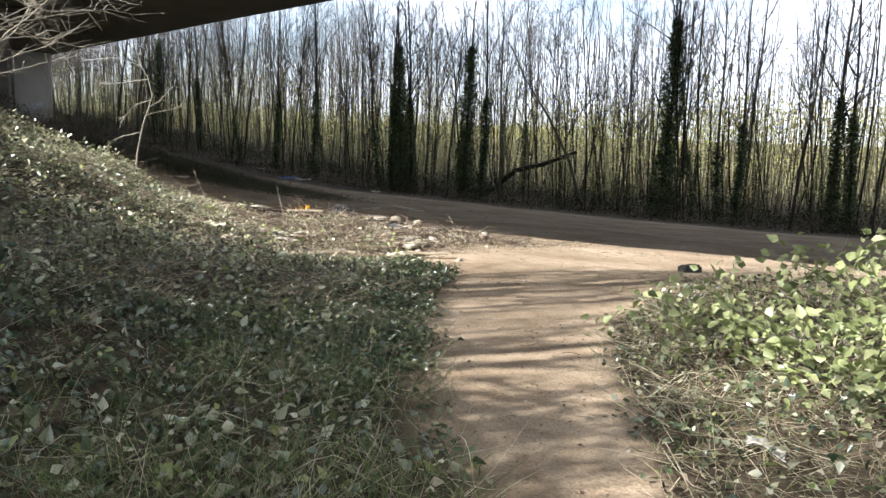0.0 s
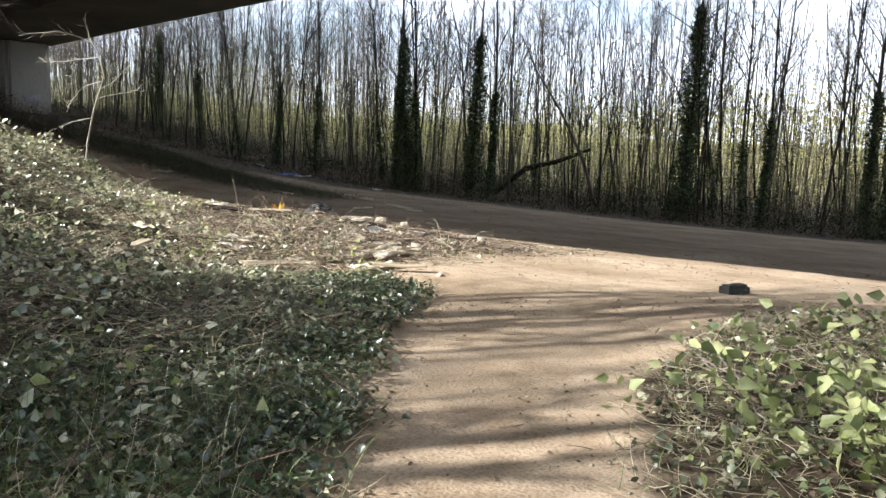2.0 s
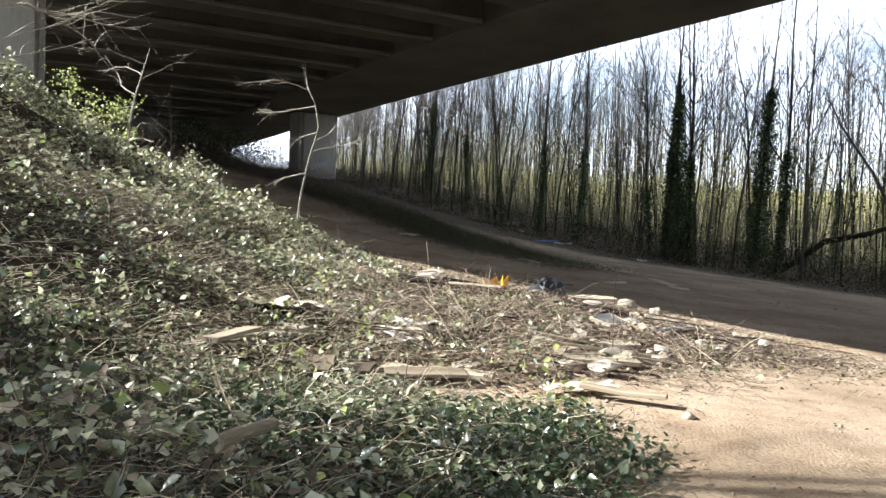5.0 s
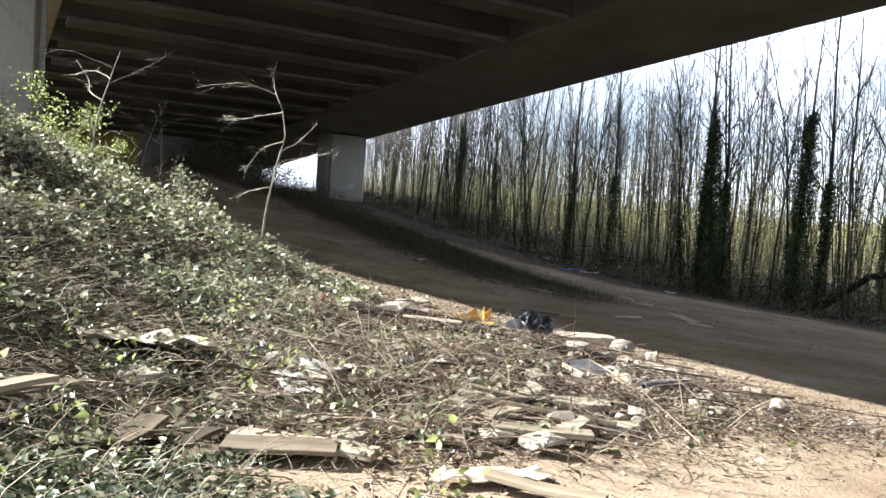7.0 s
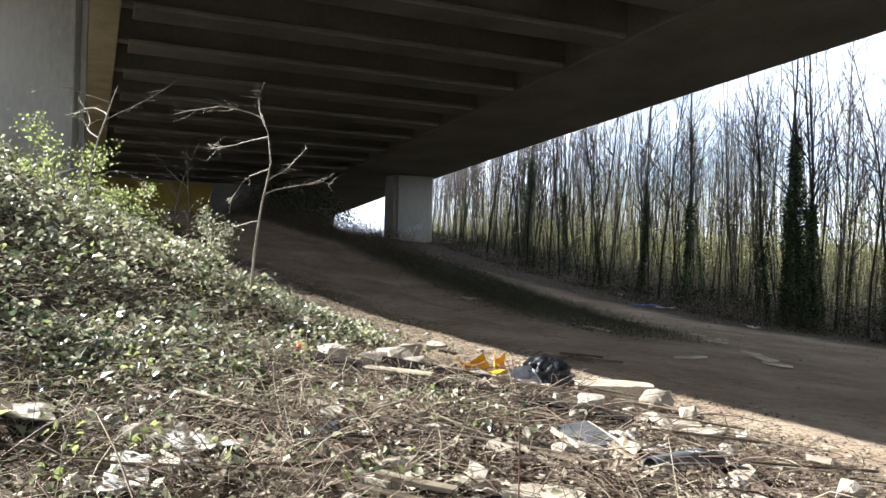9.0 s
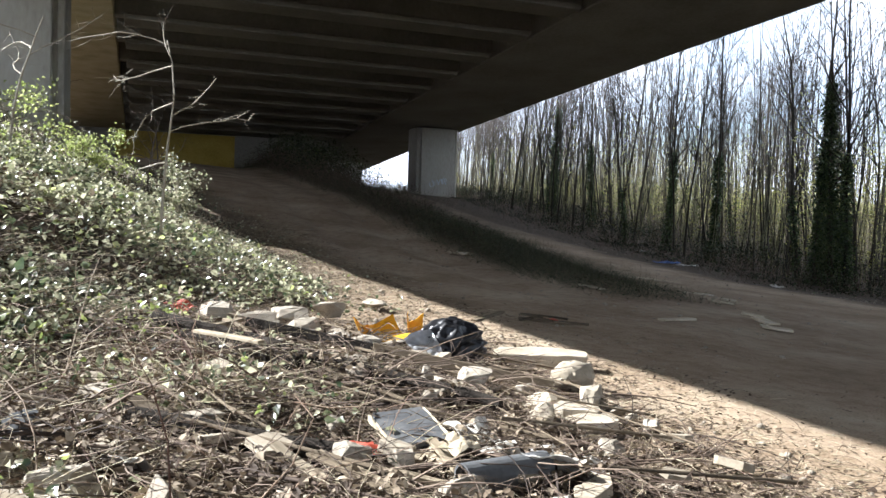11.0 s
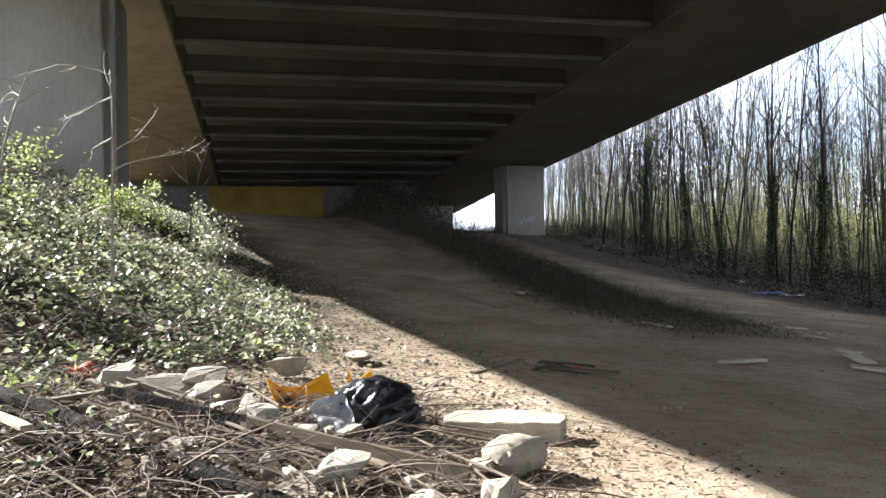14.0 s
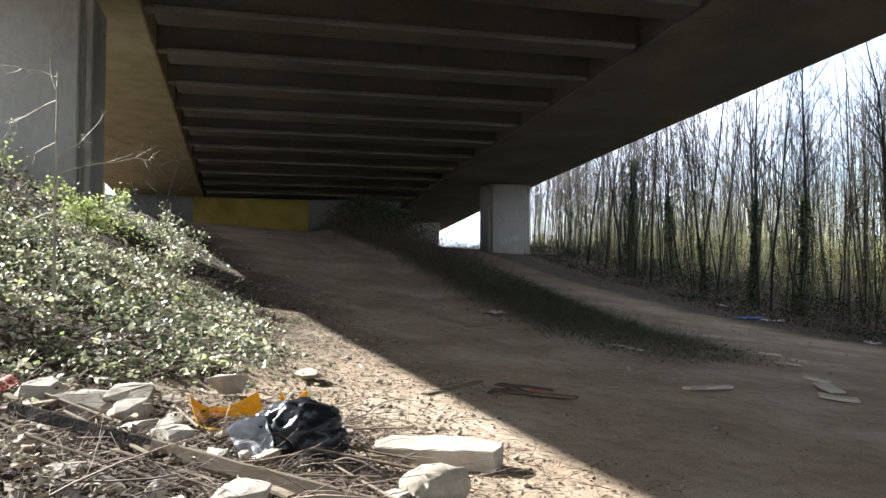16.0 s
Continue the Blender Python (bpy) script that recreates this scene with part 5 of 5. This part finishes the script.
# boards and sticks on the shaded track
for i, (a, b, w) in enumerate((((16.16, 17.73), (16.36, 18.5), 0.16), ((21.77, 22.61), (21.59, 23.25), 0.2), ((20.06, 21.99), (19.87, 22.42), 0.16), ((17.91, 20.92), (17.58, 21.16), 0.18), ((16.0, 19.63), (15.72, 20.05), 0.3),
                                ((17.27, 20.71), (16.31, 20.2), 0.22), ((20.74, 22.87), (20.42, 22.95), 0.14), ((21.43, 19.27), (20.71, 19.54), 0.12))):
    line_up("flat_board", CARD, a, b, 0.035, "thin weathered board lying on the shaded track", "board", width=w, lift=0.025, seed=30 + i, group="boards on the track")
for i, (a, b, w) in enumerate((((15.03, 13.94), (16.23, 14.92), 0.08), ((15.57, 14.86), (15.05, 15.69), 0.1), ((15.2, 14.7), (15.75, 15.35), 0.05), ((15.7, 14.95), (15.2, 15.2), 0.05), ((15.3, 15.5), (15.8, 15.0), 0.04))):
    line_up("dark_slat", PLANK, a, b, 0.025, "thin weathered slat lying on bare earth", "slat", width=w, lift=0.005 + 0.012 * i, seed=60 + i, group="slats at the shadow's edge")
shoe_like = thing("rubber_block", "small black rubber block lying on the sunlit earth", "rubber block", at=rest(3.66, 10.5, heading(3.9, 10.2, 3.5, 10.9)))
part("body", board_mesh(0.28, 0.15, 0.08, 3, 0.004, 0.01), RUBBER, shoe_like)
part("tread", board_mesh(0.24, 0.11, 0.02, 4, 0.002, 0.01), RUBBER, shoe_like).location = (0, 0, 0.082)

# ---- saplings and shrubs of the bank ----
def sapling(u, v, height, boughs, name, label, mat, seed, radius=0.022, leaf=None, leaf_n=0, twigs=16, base_lift=0.0, leaf_size=0.07, spine=None):
    """boughs: (start share of height, way in u, way in v, rise, length)."""
    r, g = random.Random(seed), np.random.default_rng(seed)
    root = thing(name, label, "shrub", at=Matrix.Translation(P(u, v, surface(u, v) - 0.05 + base_lift)))
    spine = spine or bough(r, Vector((0, 0, 0)), P(0.03, 0.02, 1), height, 8, 0.0, 0.06)
    part("stem", tube(bmesh.new(), spine, [radius * (1 - 0.7 * i / 8) for i in range(9)], 7), mat, root)
    A, B, tips = [], [], []
    for s, du, dv, up, ln in boughs:
        k = min(7, int(s * 8))
        start = spine[k].lerp(spine[k + 1], s * 8 - k)
        limb = bough(r, start, P(du, dv, up), ln, 6, -0.05, 0.16)
        part("branch", tube(bmesh.new(), limb, [radius * 0.38 * (1 - 0.8 * i / 6) + 0.002 for i in range(7)], 5), mat, root)
        for j in range(twigs):
            q = r.uniform(0.25, 1.0)
            m = min(5, int(q * 6))
            b = limb[m].lerp(limb[m + 1], q * 6 - m)
            w = (limb[m + 1] - limb[m]).normalized() + Vector((r.gauss(0, 0.7), r.gauss(0, 0.7), r.gauss(0.1, 0.6)))
            A.append(tuple(b)), B.append(tuple(b + w.normalized() * r.uniform(0.08, 0.32) * ln))
            tips.append(B[-1])
    A, B = np.array(A), np.array(B)
    p, f = blades(g, A, B, np.full(len(A), 0.02), g.uniform(0.0025, 0.0045, len(A)), 3)
    o = tagged(new("twig_spray", cloud_mesh("twig_spray", [(p, f, 0)], [mat])), kind="stuff")
    o.parent = root
    if leaf_n:
        t = np.array(tips)[g.integers(0, len(tips), leaf_n)] + g.normal(0, 0.10, (leaf_n, 3))
        p, f = leaves(g, t, g.uniform(0.5, 1.2, leaf_n) * leaf_size, 0.9)
        o = new("foliage", cloud_mesh("foliage", [(p, f, 0)], [leaf]))
        o.parent, o["label"] = root, "pale green young leaves"
    return root


bend = [P(-1.7 * d, 0.36 * d, z) for d, z in ((0, 0), (0.03, 0.35), (0.06, 0.7), (0.13, 1.1), (0.19, 1.4), (0.28, 1.72), (0.34, 1.95), (0.27, 2.35), (0.13, 2.65))]
sapling(16.07, 10.07, 2.55, ((0.97, 0.4, -0.9, 0.25, 1.25), (0.86, 0.4, -0.9, -0.1, 1.2), (0.7, 0.4, -0.8, -0.2, 0.9), (0.55, -0.3, 0.9, 0.35, 1.0), (0.9, 0.2, -0.5, 0.9, 0.9), (0.62, -0.5, 0.5, 0.6, 0.7), (0.4, 0.3, -0.9, 0.2, 0.6)),
        "bare_sapling", "thin pale bare sapling with arching twigs on the bank", PALE_BARK, 41, 0.022, twigs=14, spine=bend)
spray = tuple((random.Random(i).uniform(0.15, 0.9), math.cos(i * 2.4), math.sin(i * 2.4), random.Random(i + 50).uniform(0.5, 1.4), random.Random(i + 90).uniform(0.7, 1.5)) for i in range(9))
sapling(26.3, 8.6, 0.8, tuple((a, b, c, d * 0.55, e * 0.85) for a, b, c, d, e in spray), "leafing_shrub", "leafing green shrub by the concrete pier", TWIG, 42, 0.03, FRESH, 2000)
sapling(20.6, 7.4, 1.1, tuple((a, b, c, d * 0.6, e * 0.85) for a, b, c, d, e in spray[2:]), "leafing_shrub", "yellow-green leafing shrub on the bank", TWIG, 43, 0.025, FRESH, 1100)
sapling(19.5, 7.9, 2.6, tuple((s, a * 1.3, b * 1.3, c * 0.6, d * 1.3) for s, a, b, c, d in spray[:8]), "bare_shrub", "bare pale shrub with arching twigs on the bank", PALE_BARK, 44, 0.03, twigs=12)
sapling(27.7, 10.0, 3.2, spray[:6], "bare_shrub", "thin dark bare shrub near the pier", TWIG, 45, 0.025, twigs=12)
sapling(24.2, 10.66, 1.1, tuple((a, b * 0.5, c * 0.5, d * 0.8, e * 0.55) for a, b, c, d, e in spray), "ivy_stump", "broken stump thickly clad in glossy ivy", PALE_BARK, 46, 0.05, BRAMBLE, 1300, twigs=10)
sapling(25.6, 10.2, 3.0, tuple((a, b, c, d * 1.1, e * 1.1) for a, b, c, d, e in spray), "bare_shrub", "thin dark bare shrub with arching stems", TWIG, 49, 0.02, twigs=14)
sapling(36.5, 7.0, 2.6, spray[:7], "bare_shrub", "bare shrub behind the pier", TWIG, 47, 0.025, twigs=12)
sapling(10.9, 4.5, 2.4, tuple((0.42 + 0.045 * i, -0.15 + 0.35 * math.sin(i * 2.1), 0.9 + 0.2 * math.cos(i * 1.7), 0.6 - 0.14 * (i % 5), 1.5 + 0.3 * (i % 3)) for i in range(12)), "bare_shrub", "bare pale shrub with long arching twigs at the bank's edge", PALE_BARK, 48, 0.02, twigs=16)
# bush beside the path with large young leaves
BUSH_LEAF = material("bush_leaf", [(0.14, 0.165, 0.06), (0.27, 0.295, 0.12), (0.44, 0.44, 0.22)], 2.0, 30.0, 0.5, 0.0, per_island=0.9, through_light=0.35, spec=0.5)
for k, (u, v, h, n) in enumerate(((1.55, 5.7, 0.55, 330), (0.85, 5.2, 0.55, 330), (2.25, 6.3, 0.35, 200), (1.2, 6.9, 0.85, 200), (0.6, 7.2, 0.9, 200), (0.35, 5.0, 0.6, 330), (0.75, 6.3, 0.7, 300), (-0.2, 4.3, 0.5, 250))):
    b = sapling(u, v, h, tuple((s * 0.8, a, c, d * 0.45, e * 0.45) for s, a, c, d, e in spray), "bramble_bush", "bush with pale green young leaves beside the path", TWIG, 60 + k, 0.008, BUSH_LEAF, int(n * 0.9), twigs=8, leaf_size=0.088)

# bright shoots among the bramble and rubbish
for k, (u, v) in enumerate(((12.03, 9.79), (12.25, 9.92), (12.83, 10.14), (9.19, 7.08), (9.24, 7.89), (9.41, 8.28), (12.2, 9.94), (11.1, 8.32), (6.96, 8.13), (7.82, 6.78))):
    sapling(u, v, 0.2, tuple((s, a, c, d * 0.4, e * 0.16) for s, a, c, d, e in spray[:5]), "green_shoot", "small bright yellow-green leafy shoot", TWIG, 90 + k, 0.004, FRESH, 34, twigs=4, leaf_size=0.06)

# leaning thin tree and fallen trunk at the wood's edge
bm = tube(bmesh.new(), [P(18.1, 36.0, -1.9), P(19.0, 36.0, 0.6), P(20.4, 36.1, 2.9), P(22.0, 36.3, 4.9), P(23.0, 36.5, 6.6)], [0.09, 0.08, 0.06, 0.045, 0.02], 8)
solid("leaning_tree", bm, BARK, Matrix.Identity(4), "thin bare tree leaning over at the wood's edge", "tree")
bm = tube(bmesh.new(), [P(25.5, 37.4, surface(25.5, 37.4) - 0.1), P(23.0, 37.4, 0.0), P(21.2, 37.3, 0.4), P(19.3, 37.3, 1.1)], [0.15, 0.14, 0.12, 0.08], 9)
solid("fallen_trunk", bm, BARK, Matrix.Identity(4), "dark fallen trunk propped at the wood's edge", "fallen tree")

# lamp post far beyond the bridge
lamp = thing("street_lamp", "tall grey street lamp far beyond the bridge", "street lamp", at=Matrix.Translation(P(112, 46.8, surface(112, 46.8))))
METAL = material("galvanised_steel", [(0.35, 0.36, 0.37), (0.45, 0.46, 0.47), (0.55, 0.56, 0.57)], 3.0, 30.0, 0.5, 0.05, metal=0.6)
top = 8.2 - surface(112, 46.8)
part("pole", tube(bmesh.new(), [Vector((0, 0, -0.2)), Vector((0, 0, top * 0.5)), Vector((0, 0, top))], [0.11, 0.09, 0.06], 8), METAL, lamp)
part("arm", tube(bmesh.new(), [Vector((0, 0, top - 0.02)), P(-0.3, 0.5, top + 0.12), P(-0.6, 1.0, top + 0.16)], [0.05, 0.045, 0.04], 6), METAL, lamp)
part("lantern", stone_mesh(5, 0.7, 0.3, 0.18, 0.03, 30, square=0.7), METAL, lamp).matrix_basis = Matrix.Translation(P(-0.7, 1.15, top + 0.08)) @ Matrix.Rotation(heading(0, 0, -0.5, 0.9), 4, "Z")

# bramble and dry stems growing through the tip
grown = lambda a, b: sm(6.6, 7.6, a) * sm(13.2, 11.5, a) * sm(7.2, 8.2, b) * sm(11.6, 10.2, b) * (0.1 + 0.9 * sm(-0.2, 0.6, lumps(a, b, 1.6, 27)))
grown_h = lambda a, b: 0.05 + 0.20 * sm(-0.3, 0.7, lumps(a, b, 1.6, 27))
chunks = spread(7000, (6.5, 13.3, 7, 11.8), 0.046, grown, grown_h, 0.8, ((0.2, 0), (0.8, 1), (0.88, 2), (9, 3)))
chunks.append((*stalks(3000, (6.5, 13.3, 7, 11.8), grown, 0.42, 0.12, 0.0034, grown_h, 0.35), 4))
chunks.append((*stalks(1500, (6.5, 13.3, 7, 11.8), grown, 0.55, 0.15, 0.0045, grown_h, 0.3), 5))
chunks.append((*stalks(7000, (-3, 3.4, 1.5, 9), right_patch, 0.3, 0.08, 0.0028, lambda a, b: 0.10 + 0 * a, 0.4), 4))
stuff("tip_growth", chunks, [IVY, BRAMBLE, FRESH, DEAD, STRAW, CANE], "bramble leaves and dry stems growing through the rubbish", "undergrowth")

worn = lambda a, b: np.exp(-(((a - 8.9) / 1.5) ** 2 + ((b - 6.9) / 1.1) ** 2))
# ---- litter underfoot ----
tip = tip_area
fringe = lambda a, b: np.clip(sm(15.0, 13.4, b + 0.5 * lumps(a, b, 1.3, 9)) * sm(6.2, 8, a) * sm(34, 26, a), 0, 1) * sm(-3.5, 0, b - foot(a))
open_ground = lambda a, b: (1 - cover(a, b)) * (0.2 + 0.8 * sm(0.0, 0.7, lumps(a, b, 1.1, 33))) * sm(22, 12, a) * sm(21, 13, b)
flat_h = lambda a, b: 0.012 + 0 * a
tip_h = lambda a, b: 0.02 + 0.19 * sm(-0.3, 0.6, lumps(a, b, 2.2, 41)) * sm(12.6, 11.4, b)
chunks = spread(30000, (6.8, 14.6, 7.2, 13.8), 0.04, tip, tip_h, 0.5, ((2, 0),))
chunks += spread(30000, (-1, 20, 3, 17), 0.024, open_ground, flat_h, 0.25, ((2, 0),))
chunks.append((*stalks(3600, (6.8, 15, 7.2, 13.9), tip, 0.28, 0.0, 0.003, tip_h, 0.2, 0.14), 1))
chunks.append((*stalks(13000, (6.8, 15, 7.2, 13.9), tip, 0.34, 0.0, 0.003, tip_h, 0.2, 0.14), 2))
chunks.append((*stalks(3200, (6.8, 15, 7.2, 13.9), tip, 0.55, 0.0, 0.006, tip_h, 0.18, 0.08), 2))
chunks.append((*stalks(260, (7.4, 14, 8, 12.6), tip, 0.7, 0.0, 0.011, tip_h, 0.03, 0.04), 2))
chunks.append((*stalks(4500, (6, 12, 4.5, 9.5), worn, 0.3, 0.0, 0.003, tip_h, 0.2), 1))
chunks += spread(6000, (6, 12, 4.5, 9.5), 0.045, worn, tip_h, 0.5, ((2, 0),))
chunks.append((*stalks(34000, (6, 32, 8, 15.2), fringe, 0.13, 0.0, 0.0026, flat_h, 0.08, 0.08), 1))
chunks.append((*stalks(14000, (6, 32, 8, 15.2), fringe, 0.2, 0.0, 0.003, flat_h, 0.1, 0.08), 2))
chunks += spread(36000, (6, 32, 8, 15.2), 0.036, fringe, flat_h, 0.35, ((2, 0),))
chunks.append((*stalks(4000, (-1, 20, 3, 18), open_ground, 0.12, 0.0, 0.003, flat_h, 0.05), 2))
stuff("ground_litter", chunks, [DEAD, STRAW, STEM], "dead leaves, straw and broken twigs over the earth", "litter")

# small stones strewn over the tip and the track
PEB = np.array([(0.5, 0, 0), (-0.5, 0.05, 0), (0, 0.45, 0.02), (0, -0.42, 0), (0.05, 0, 0.35), (0, 0, -0.3)])
PEB_F = [(0, 2, 4), (2, 1, 4), (1, 3, 4), (3, 0, 4), (2, 0, 5), (1, 2, 5), (3, 1, 5), (0, 3, 5)]
chunks = []
for n, box, dens, size in ((1300, (7, 15, 7.2, 14), tip, 0.055), (9000, (-1, 18, 3, 17), open_ground, 0.018), (900, (7, 19, 9, 14), fringe, 0.05), (9000, (13, 42, 12, 33), lambda a, b: 0.35 + 0.65 * sm(-0.2, 0.6, lumps(a, b, 0.8, 51)), 0.034)):
    u, v = scatter(rng, n, *box, dens)
    s = size * rng.lognormal(-0.2, 0.5, len(u))
    chunks.append((*leaves(rng, world_pts(u, v, ground_z(u, v) + 0.1 * s), s, 0.3, PEB, PEB_F), 0))
stuff("small_stones", chunks, [RUBBLE], "small pale stones strewn over earth and rubble", "stones")
